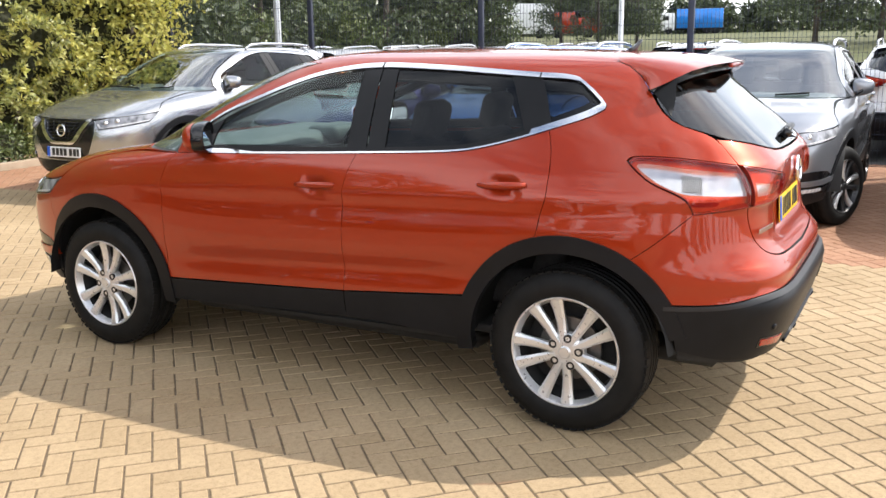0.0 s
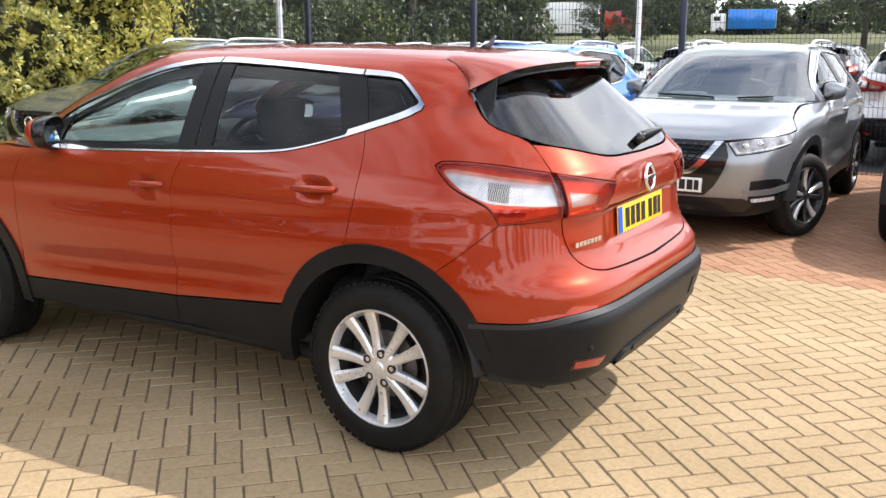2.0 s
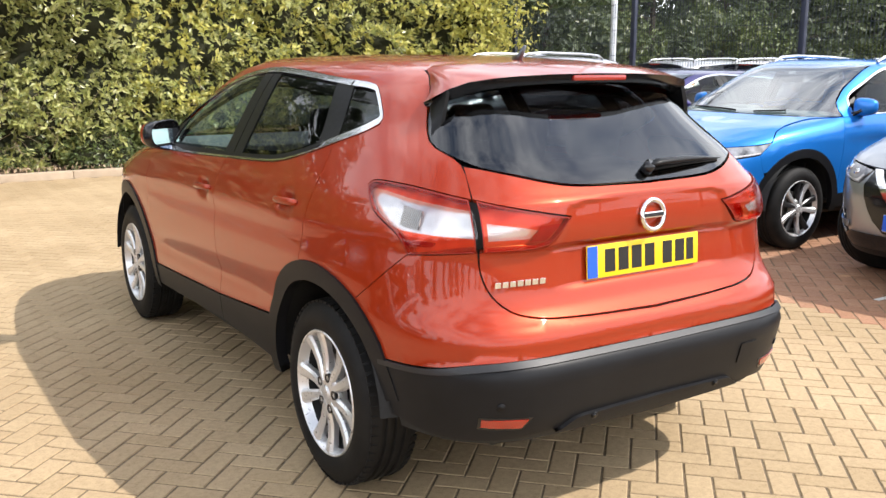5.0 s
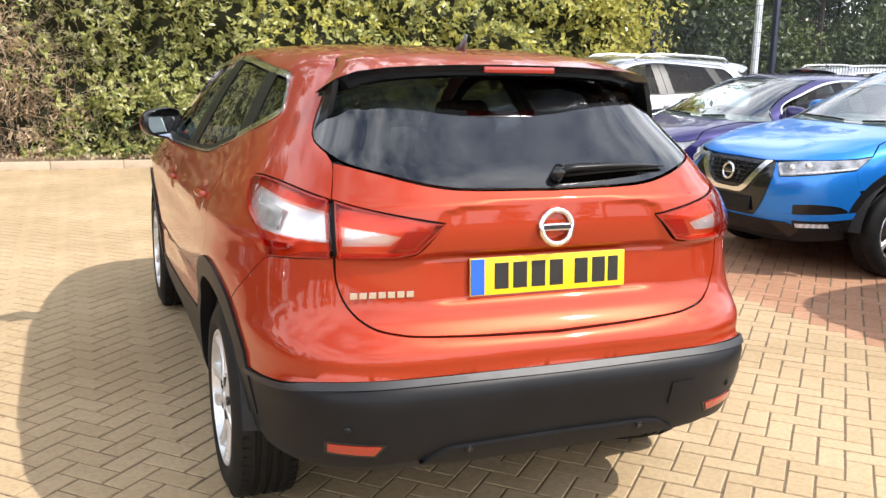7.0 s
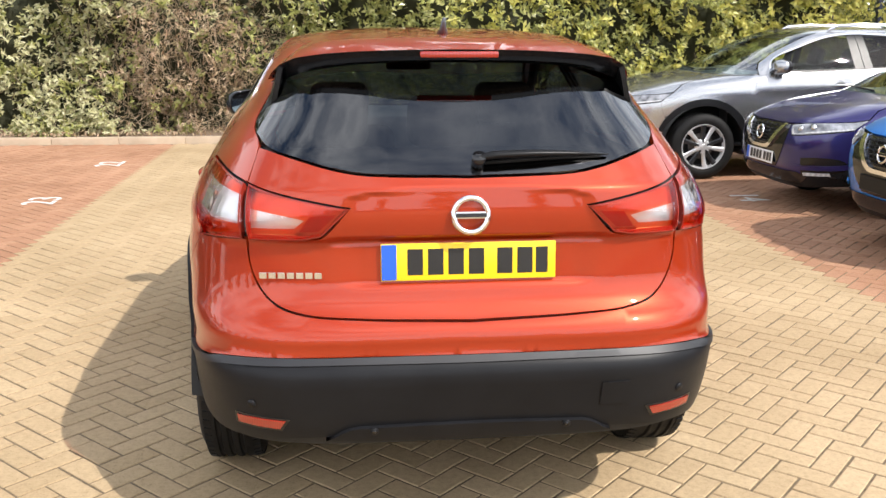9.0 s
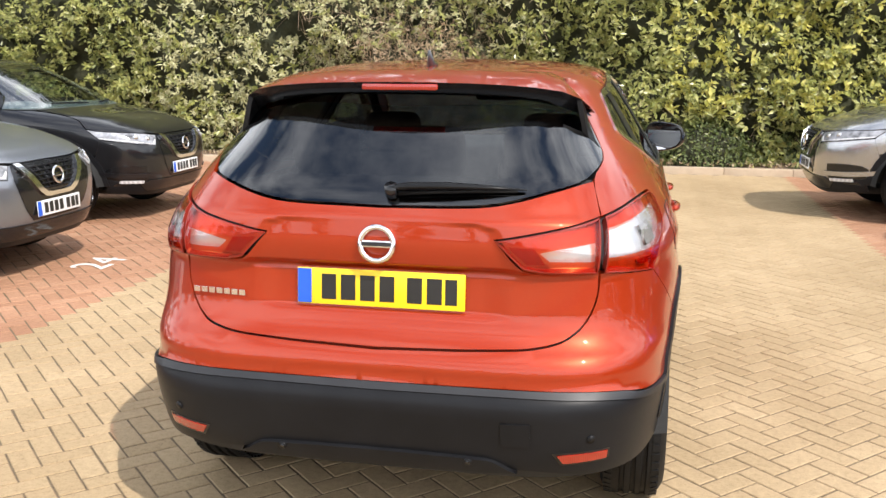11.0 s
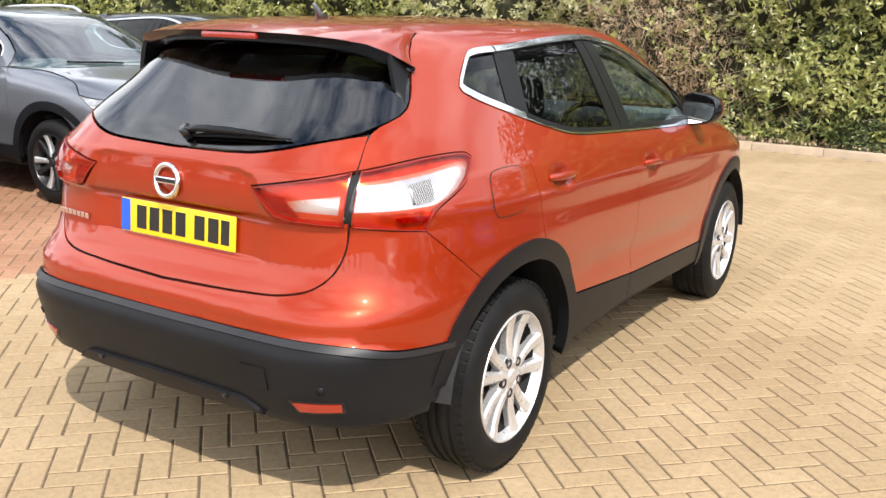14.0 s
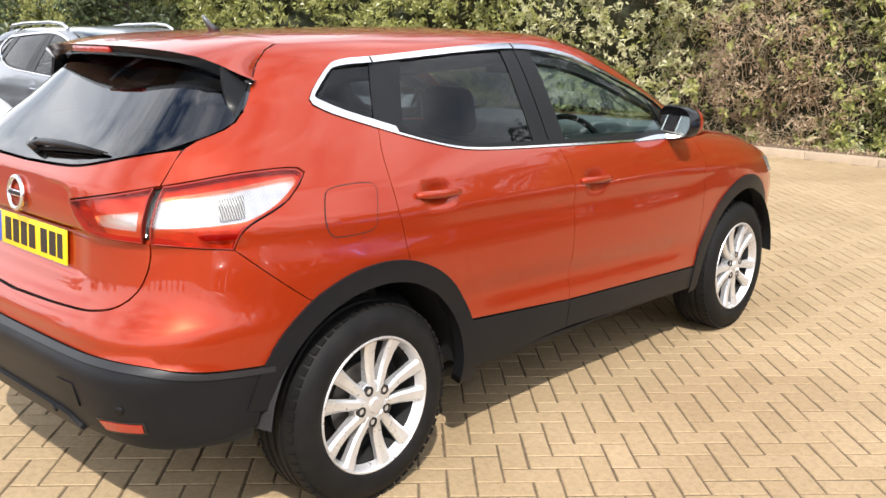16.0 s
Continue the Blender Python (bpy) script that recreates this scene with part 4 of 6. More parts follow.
        f.panel("pillar_cover", [('s', 1.085, 1.486, 1), ('s', 1.062, 1.142, 1), ('s', .958, 1.146, 1), ('s', .992, 1.490, 1)], PILLAR, sd, -.002, .002, .006, parent=d1)
        f.panel("pillar_cover", [('s', .988, 1.490, 1), ('s', .954, 1.146, 1), ('s', .86, 1.150, 1), ('s', .905, 1.487, 1)], PILLAR, sd, -.002, .002, .006, parent=d2)
        f.panel("pillar_cover", [('s', .345, 1.462, 1), ('s', .222, 1.232, 1), ('s', .115, 1.262, 1), ('s', .208, 1.455, 1)], PILLAR, sd, -.003, .0, .006, parent=d2, h=min(h, .035))
        f.panel("mirror_sail", [('s', 1.855, 1.112, 1), ('s', 1.965, 1.104, 1), ('s', 1.925, 1.213, 1), ('s', 1.835, 1.250, 1)], PILLAR, sd, -.001, .001, .008, parent=d1, h=min(h, .035))
        # handles
        for d, hy, hz in ((d1, 1.20, .978), (d2, .275, 1.028)):
            p, n = f.at('s', hy, hz, sd, .030)
            pts = []
            for t in np.linspace(-1, 1, 9):
                q, nn = f.at('s', hy + t * .108, hz - t * .005, sd, 0)
                pts.append(Vector((p.x + sd * (-.012 * t ** 2), q.y, q.z)))
            bm = tube(pts, [.009, .013, .014, .0145, .015, .0145, .014, .013, .008], 10, flat=1)
            hd = part("door_handle", bm, paint_mat, d, "painted pull handle")
            for t in (-.95, .95):
                q, nn = f.at('s', hy + t * .1, hz, sd, -.012)
                part("handle_foot", tube([q, Vector((p.x - sd * .01, q.y, q.z))], .011, 8), paint_mat, hd)
        # door mirrors
        mp = sv(sd * .920, 1.93, 1.165)
        m = Matrix.Translation(mp) @ Matrix.Rotation(radians(-16 if sd > 0 else 27), 4, 'Z')
        mi = part("door_mirror", mirror_shell(m, sd, ((-.050, .965), (-.040, .968), (-.026, .93), (-.010, .84), (.004, .66), (.012, .40), (.015, .1)), 0), paint_mat, root, "painted door mirror with black housing")
        part("mirror_housing", mirror_shell(m, sd, ((-.098, .88), (-.104, .91), (-.106, .955), (-.100, .99), (-.088, 1.02), (-.060, 1.022), (-.046, 1.00), (-.042, .95)), 1), GLOSS_BLACK, mi)
        part("mirror_glass", mirror_shell(m @ Matrix.Translation((0, -.1015, 0)) @ Matrix.Rotation(radians(-6.0), 4, 'X'), sd, ((0, .02), (0, .88), (.003, .88)), 2), MIRROR, mi, smooth=False)
        part("mirror_arm", tube([sv(sd * .80, 1.96, 1.105), sv(sd * .86, 1.95, 1.115), sv(sd * .90, 1.94, 1.14)], .024, 8, flat=.7), GLOSS_BLACK, mi)
        if back:
            # tail lamps
            OUT = [(*p, 1) if i in (0, 6, 7) else p for i, p in enumerate(LAMP_OUT)]
            CLR = [('r', .654, 1.090, 1), ('s', -.47, 1.110), ('s', -.262, 1.128), ('s', -.258, 1.119), ('s', -.33, 1.070), ('s', -.44, 1.024), ('s', -.50, 1.018), ('r', .654, 1.010, 1)]
            lo = f.panel("tail_lamp", OUT, LAMP_BOWL, sd, -.014, .003, .012, label="red and clear tail lamp with dark edge", h=h * .7)
            f.panel("red_cover", OUT, LAMP_RED, sd, .004, .0035, .003, hole=CLR, parent=lo, h=h * .7)
            f.panel("clear_cover", CLR, LAMP_COVER, sd, .005, .0005, .003, parent=lo, h=h * .7)
            f.panel("lamp_edge", OUT, LAMP_EDGE, sd, .005, .0025, .022, hole=.0042, parent=lo, h=h * .7)
            f.panel("lamp_reflector", [('s', -.500, 1.085, 1), ('s', -.425, 1.095, 1), ('s', -.440, 1.036, 1), ('s', -.510, 1.028, 1)], LAMP_AMBER, sd, -.004, .0, .008, parent=lo, h=h * .7)
            f.panel("reversing_bulb", [('r', .80, .992), ('r', .82, .985), ('r', .80, .974), ('r', .76, .978), ('r', .755, .988)], LAMP_DARKRED, sd, -.006, .0, .008, parent=lo, h=h * .5)
    # bonnet, screen, roof
    hood = [('f', .0, .842, 1), ('f', .30, .842), ('f', .56, .862), ('s', 3.06, .893), ('s', 2.975, .910, 1), ('s', 2.875, .986), ('s', 2.56, 1.056), ('s', 2.10, 1.084, 1), ('f', .40, 1.090), ('f', .0, 1.092, 1)]
    f.panel("bonnet", hood[:-1] + mirrored(hood)[:-1], paint_mat, 1, 0, .002, nose=True, hz=.3)
    scr = [('f', .0, 1.096, 1), ('f', .40, 1.094), ('s', 2.10, 1.088, 1), ('s', 2.068, 1.203), ('s', 1.938, 1.288), ('s', 1.718, 1.395), ('s', 1.528, 1.473), ('s', 1.368, 1.515, 1), ('f', .25, 1.520), ('f', .0, 1.520, 1)]
    ws_ = f.panel("windscreen", scr[:-1] + mirrored(scr)[:-1], GLASS_SCREEN, 1, .0, .002, .006, nose=True, label="clear windscreen")
    if not hero:
        for sg in (-1, 1):
            pts = [f.at('f', u, z, 1, .012)[0] for u, z in ((sg * .10 - .12, 1.105), (sg * .22 - .12, 1.112), (sg * .40 - .06, 1.118), (sg * .5, 1.122))]
            part("screen_wiper", tube(pts, .009, 6), CLADDING, ws_)
    zs = np.array([1.535, 1.540, 1.545, 1.550, 1.555, 1.559, 1.562, 1.565, 1.5675, 1.5695, 1.5710])
    ths = np.concatenate([np.linspace(0, math.pi, 72), np.linspace(math.pi, 2 * math.pi, 72)[1:-1]])
    V, N, F_ = [], [], []
    rows = [None] + list(zs)
    for z in rows:
        tt = np.where(ths > math.pi, 2 * math.pi - ths, ths)
        sg = np.where(ths > math.pi, -1.0, 1.0)
        if z is None:
            zz = np.interp(tt, [0, .5, .85, 1.2, 1.7, 2.2, 2.75, math.pi], [1.530, 1.530, 1.515, 1.525, 1.536, 1.525, 1.500, 1.505])
            zz = np.minimum(zz, 1.5345) - .014
        else:
            zz = np.full_like(tt, z)
        p, n = skin(tt, zz), skin_normal(tt, zz)
        if z is None:
            p = p - n * .006
        p[:, 0] *= sg
        n[:, 0] *= sg
        V.append(p)
        N.append(n)
    K = len(ths)
    for i in range(len(rows) - 1):
        for k in range(K):
            F_.append((i * K + k, i * K + (k + 1) % K, (i + 1) * K + (k + 1) % K, (i + 1) * K + k))
    V, N = np.concatenate(V), np.concatenate(N)
    top = len(V)
    V = np.concatenate([V, [[0, .98, 1.5722]]])
    N = np.concatenate([N, [[0, 0, 1]]])
    N[-K - 1:, :] = N[-K - 1:, :] * .3 + np.array([0, 0, .7])
    i = len(rows) - 1
    F_ += [(i * K + k, i * K + (k + 1) % K, top) for k in range(K)]
    N = N / sc
    N /= np.linalg.norm(N, axis=1, keepdims=True)
    child("roof", mesh_of("roof", V * sc, F_, [paint_mat], True, N), root)
    V2 = V.copy() * np.array([.97, .97, 1]) + np.array([0, .03, -.03])
    child("headlining", mesh_of("headlining", V2 * sc, [q[::-1] for q in F_], [LINING], True), root)
    if rails:
        for sd in (-1, 1):
            pts = [sv(sd * .56, yy, zz) for yy, zz in ((-.05, 1.515), (.02, 1.565), (.3, 1.585), (.9, 1.597), (1.15, 1.582), (1.25, 1.535))]
            part("roof_rail", tube(pts, .016, 8), CHROME, root, "silver roof rail")
    if back:
        # tailgate with its window, spoiler, plate, badge and wiper
        hh = ([('r', .0, 1.143, 1)] + GLASS_LOW + [('r', .612, 1.215, 1), ('r', .641, 1.124, 1), ('r', .345, 1.064, 1), ('r', .428, .978), ('r', .485, .967), ('r', .645, .964, 1)] + HATCH_LOW[1:] + [('r', .0, .735, 1)])
        tg = f.panel("tailgate", hh[:-1] + mirrored(hh)[:-1], paint_mat, 1, .0, .0015, .016, label="painted tailgate", h=.011 if hero else h)
        gg = [('r', .0, 1.147, 1)] + [(k, u, z + .004) for k, u, z in GLASS_LOW] + [('r', .612, 1.235), ('s', -.350, 1.284), ('s', -.240, 1.40, 1), ('r', .47, 1.458, 1), ('r', .25, 1.478), ('r', .0, 1.484, 1)]
        f.panel("rear_window", gg[:-1] + mirrored(gg)[:-1], GLASS_REAR, 1, .001, .002, .006, parent=tg, label="dark privacy rear window")
        fr = gg[:-1] + mirrored(gg)[:-1]
        f.panel("window_border", fr, GLOSS_BLACK, 1, -.004, .003, .003, hole=.007, parent=tg)
        for sd in (-1, 1):
            IN = [corner(p) for p in LAMP_IN]
            CLI = [('r', .630, 1.056, 1), ('r', .520, 1.039), ('r', .476, 1.030, 1), ('r', .505, 1.006, 1), ('r', .630, 1.003, 1)]
            li = f.panel("tail_lamp_inner", IN, LAMP_BOWL, sd, -.014, .003, .012, parent=tg, label="red and clear inner tail lamp", h=h * .7)
            f.panel("red_cover", IN, LAMP_RED, sd, .004, .0035, .003, hole=CLI, parent=li, h=h * .7)
            f.panel("clear_cover", CLI, LAMP_COVER, sd, .005, .0005, .003, parent=li, h=h * .7)
            f.panel("lamp_edge", IN, LAMP_EDGE, sd, .005, .0025, .022, hole=.0040, parent=li, h=h * .7)
            f.panel("lamp_bar", [('r', .462, 1.040, 1), ('r', .385, 1.044, 1), ('r', .440, .992, 1), ('r', .495, .992, 1)], LAMP_DARKRED, sd, -.008, .0, .006, parent=li, h=h * .7)
            # fin that stands off the window and carries the end of the spoiler
            bm = bmesh.new()
            rows = []
            for k, t in enumerate(np.linspace(0, 1, 9)):
                q, nn = f.at('s', -.228 - .112 * t, 1.414 - .116 * t, sd, .003)
                e = Vector((sd * (.560 + .030 * t) * scale[0], (-.338 - .004 * math.sin(t * 3.1)) * scale[1], (1.447 - .135 * t) * scale[2]))
                w = Vector((-sd * .016, .004, 0))
                if k == 8:
                    e = q.lerp(e, .35)
                mid = (q + e) / 2 + Vector((sd * .006 * (1 - t), 0, 0))
                rows.append([bm.verts.new(v) for v in (q, mid, e, e + w, mid + w * 1.4, q + w * 1.6)])
            for A, B in zip(rows, rows[1:]):
                for i in range(6):
                    bm.faces.new((A[i], A[(i + 1) % 6], B[(i + 1) % 6], B[i]))
            bm.faces.new(rows[0][::-1])
            bm.faces.new(rows[-1])
            bmesh.ops.recalc_face_normals(bm, faces=bm.faces)
            part("spoiler_fin", bm, PILLAR, tg, "satin black spoiler fin", angle=40)
        spoiler(f, tg, paint_mat, sv)
        pc = sv(0, -.716, .897)
        if plate:
            number_plate(tg, pc, Vector((1, 0, 0)), Vector((0, .07, 1)).normalized(), PLATE_Y)
        p, n = f.at('r', .0, 1.040, 1, .004)
        badge(tg, p, Vector((1, 0, 0)), Vector((0, .10, 1)).normalized(), .050)
        # wordmark drawn as plain chrome bars
        a, n1 = f.at('r', -.520, .862, 1, .003)
        b, n2 = f.at('r', -.445, .862, 1, .003)
        ux = (b - a).normalized()
        lay = [(-.5 + i * .145, -.5 + i * .145 + .115) for i in range(7)]
        bars(tg, a, ux, Vector((0, .0, 1)), .185, .018, lay, CHROME, .002, "wordmark_letter")
        # wiper
        q0, n0 = f.at('r', .055, 1.185, 1, .012)
        arm = [f.at('r', u, zz, 1, oo)[0] for u, zz, oo in ((.02, 1.180, .022), (.08, 1.186, .026), (.20, 1.190, .024), (.32, 1.192, .018), (.425, 1.192, .010))]
        wi = part("rear_wiper", tube(arm, [.017, .022, .020, .013, .004], 10, flat=.55), PILLAR, tg, "black rear wiper")
        part("wiper_pivot", tube([f.at('r', .03, 1.178, 1, -.002)[0], f.at('r', .03, 1.178, 1, .036)[0]], .020, 12), GLOSS_BLACK, wi)
        blade = [f.at('r', u, zz, 1, .008)[0] for u, zz in ((.05, 1.176), (.15, 1.182), (.28, 1.188), (.40, 1.190))]
        part("wiper_blade", tube(blade, .006, 6), RUBBER, wi)
        # bumper: painted upper half, black lower half
        up = ([('r', .0, .731, 1)] + [(k, u + .002, z - .003) for k, u, z in HATCH_LOW[::-1]][:-1] + [('r', .649, .963, 1), ('s', -.482, .945, 1), corner(arc(0, ARCH, 122.5, 170, 9)[0])] + arc(0, ARCH, 122.5, 150, 6)[1:-1]
              + [corner(BUMP_LINE[0])] + BUMP_LINE[1:-1] + [corner(BUMP_LINE[-1])])
        bu = f.panel("rear_bumper", up[:-1] + mirrored(up)[:-1], paint_mat, 1, .0, .0015, .014, label="painted rear bumper")
        lw = [(k, u, z - .004) for k, u, z in BUMP_LINE[::-1]]
        lw = [corner(lw[0])] + lw[1:-1] + [corner(lw[-1]), ('s', -.43, .50), ('s', -.445, .412, 1), ('s', -.60, .380), ('r', .60, .376), ('r', .46, .386), ('r', .0, .378, 1)]
        bl = f.panel("bumper_lower", lw[:-1] + mirrored(lw)[:-1], trim, 1, .006, .001, .02, parent=bu, label="grained black lower bumper")
        # strip of the same plastic, made lighter and shinier for the top-edge highlight
        top = lw[:len(BUMP_LINE)]
        ls = [(k, u, z + .001, *r) for k, u, z, *r in top] + [(k, u, z - .016, *r) for k, u, z, *r in reversed(top)]
        f.panel("bumper_lip", ls[:-1] + mirrored(ls)[:-1], LIP_SHEEN, 1, .0105, .0, .010, parent=bl, label="black top edge of the bumper, lightened for its highlight", h=min(h, .016))
        gp = [('r', .0, .432, 1), ('r', .27, .428), ('r', .36, .422), ('r', .405, .395), ('r', .43, .384, 1), ('r', .0, .370, 1)]
        f.panel("skid_garnish", gp[:-1] + mirrored(gp)[:-1], trim, 1, .018, .0, .03, parent=bl)
        under = [('r', .0, .374, 1), ('r', .55, .372), ('s', -.60, .374), ('s', -.45, .404, 1), ('s', -.45, .36, 1), ('r', .40, .33), ('r', .0, .325, 1)]
        f.panel("bumper_underside", under[:-1] + mirrored(under)[:-1], INNER, 1, -.012, .001, .02, parent=bl)
        for sd in (-1, 1):
            f.panel("reflector_recess", [('r', .530, .455, 1), ('r', .692, .466, 1), ('r', .690, .424, 1), ('r', .556, .412, 1)], GLOSS_BLACK, sd, .0075, .0, .003, parent=bl, h=h * .6)
            f.panel("reflector", [('r', .545, .449, 1), ('r', .684, .458, 1), ('r', .682, .432, 1), ('r', .562, .421, 1)], REFLECTOR, sd, .0105, .0, .004, parent=bl, label="red bumper reflector", h=h * .6)
            for u, zz in ((.288, .418), (.64, .502)):
                p, n = f.at('r', sd * u, zz, 1, .004 if u > .5 else .016)
                part("parking_sensor", tube([p, p + n * .006], .013, 14), CLADDING, bl)
                if u < .5:
                    part("sensor_dot", tube([p, p + n * .0072], .006, 12), GLOSS_BLACK, bl)
        f.panel("tow_cover", [('r', .385, .550, 1), ('r', .47, .550, 1), ('r', .47, .475, 1), ('r', .385, .475, 1)], trim, 1, .010, .0, .004, parent=bl)
        if hero:
            FLAP = [('s', -.165, 1.087), ('s', .003, 1.090), ('s', .014, 1.076), ('s', -.016, .9635), ('s', -.030, .951), ('s', -.181, .948), ('s', -.1945, .961), ('s', -.180, 1.0765)]
            f.panel("fuel_flap", FLAP, paint_mat, 1, .0022, .003, .006, label="painted fuel flap", h=.02)
            f.panel("flap_gap", FLAP, INNER, 1, .0014, .0, .002, hole=.0032, h=.02)
    # nose
    if front:
        nose_parts(f, root, paint_mat, trim, sv, facelift, plate, h)
    # wheels
    ws = scale[2]
    for i, (sd, yy) in enumerate(((-1, 0), (1, 0), (-1, WB), (1, WB))):
        wheel(root, sd * .868 * scale[0], yy * scale[1], sd, ws, rim, dark, twist=(65, 8, 31, 50)[i], turn=steer if yy else 0, fine=hero)
    # aerial
    part("aerial", tube([sv(0, .02, 1.545), sv(0, .0, 1.562), sv(0, -.03, 1.600)], [.024, .013, .006], 8), DARKGREY_PAINT if hero else CLADDING, root, "short roof aerial")
    cabin(root, scale, hero)
    # underside
    for wx, y0, y1, zz in ((1.04, -.55, 3.15, .285), (1.40, .46, 2.18, .275)):
        part("underbody", rbox(wx * scale[0], (y1 - y0) * scale[1], .08, .03, 1, Matrix.Translation(sv(0, (y0 + y1) / 2, zz))), INNER, root)
    if hero:
        part("silencer", tube([(-.42, -.40, .315), (-.38, -.40, .315), (.30, -.40, .315), (.34, -.40, .315)], [.04, .065, .065, .04], 14), DISC, root, "dull steel exhaust silencer")
    root.matrix_world = at
    return root


def spoiler(f, tg, paint_mat, sv):
    """The roof spoiler: painted top, black lip and underside, red brake lamp."""
    root_line = [f.at('s', -.230, 1.410, 1)[0], f.at('s', -.19, 1.454, 1)[0], f.at('s', -.13, 1.494, 1)[0], f.at('s', -.08, 1.512, 1)[0]]
    sc = f.scale
    for x, z in ((.44, 1.528), (.34, 1.5375), (.22, 1.5425), (.11, 1.545), (0, 1.546)):
        root_line.append(Vector((x * sc[0], -.062 * sc[1], z * sc[2])))
    tip = [sv(*p) for p in ((.600, -.245, 1.402), (.585, -.295, 1.424), (.555, -.345, 1.452), (.505, -.385, 1.474), (.42, -.418, 1.487), (.33, -.440, 1.494), (.22, -.458, 1.499), (.11, -.467, 1.501), (0, -.470, 1.502))]
    bot = [t + sv(-.02 * (t.x / .6), .02, -.030 * min(1, i / 3)) for i, t in enumerate(tip)]
    back = [sv(*p) for p in ((.590, -.25, 1.392), (.56, -.27, 1.398), (.53, -.30, 1.410), (.49, -.33, 1.425), (.42, -.355, 1.440), (.33, -.37, 1.452), (.22, -.38, 1.458), (.11, -.385, 1.460), (0, -.386, 1.461))]

    def full(line):
        return line + [Vector((-p.x, p.y, p.z)) for p in line[-2::-1]]

    def sheet(name, lines, mat, label="", bulge=0.0, parent=None, steps=1):
        bm = bmesh.new()
        L = [full(l) for l in lines]
        rows = []
        for a, b in zip(L, L[1:]):
            for k in range(steps):
                t = k / steps
                rows.append([p.lerp(q, t) + Vector((0, 0, bulge * 4 * t * (1 - t) * min(1, 2 * (1 - abs(i / (len(a) - 1) * 2 - 1))))) for i, (p, q) in enumerate(zip(a, b))])
        rows.append(L[-1])
        vs = [[bm.verts.new(p) for p in r] for r in rows]
        for A, B in zip(vs, vs[1:]):
            for i in range(len(A) - 1):
                bm.faces.new((A[i], B[i], B[i + 1], A[i + 1]))
        bmesh.ops.recalc_face_normals(bm, faces=bm.faces)
        return part(name, bm, mat, parent or tg, label)
    sp = sheet("roof_spoiler", [root_line, tip], paint_mat, "painted roof spoiler with black underside", .012, steps=6)
    sheet("spoiler_lip", [tip, bot, back], GLOSS_BLACK, parent=sp, steps=2)
    m = Matrix.Translation(sv(0, -.459, 1.4865))
    part("brake_lamp", rbox(.245, .018, .021, .006, 2, m), BRAKE_RED, sp, "red high-level brake lamp", angle=40)


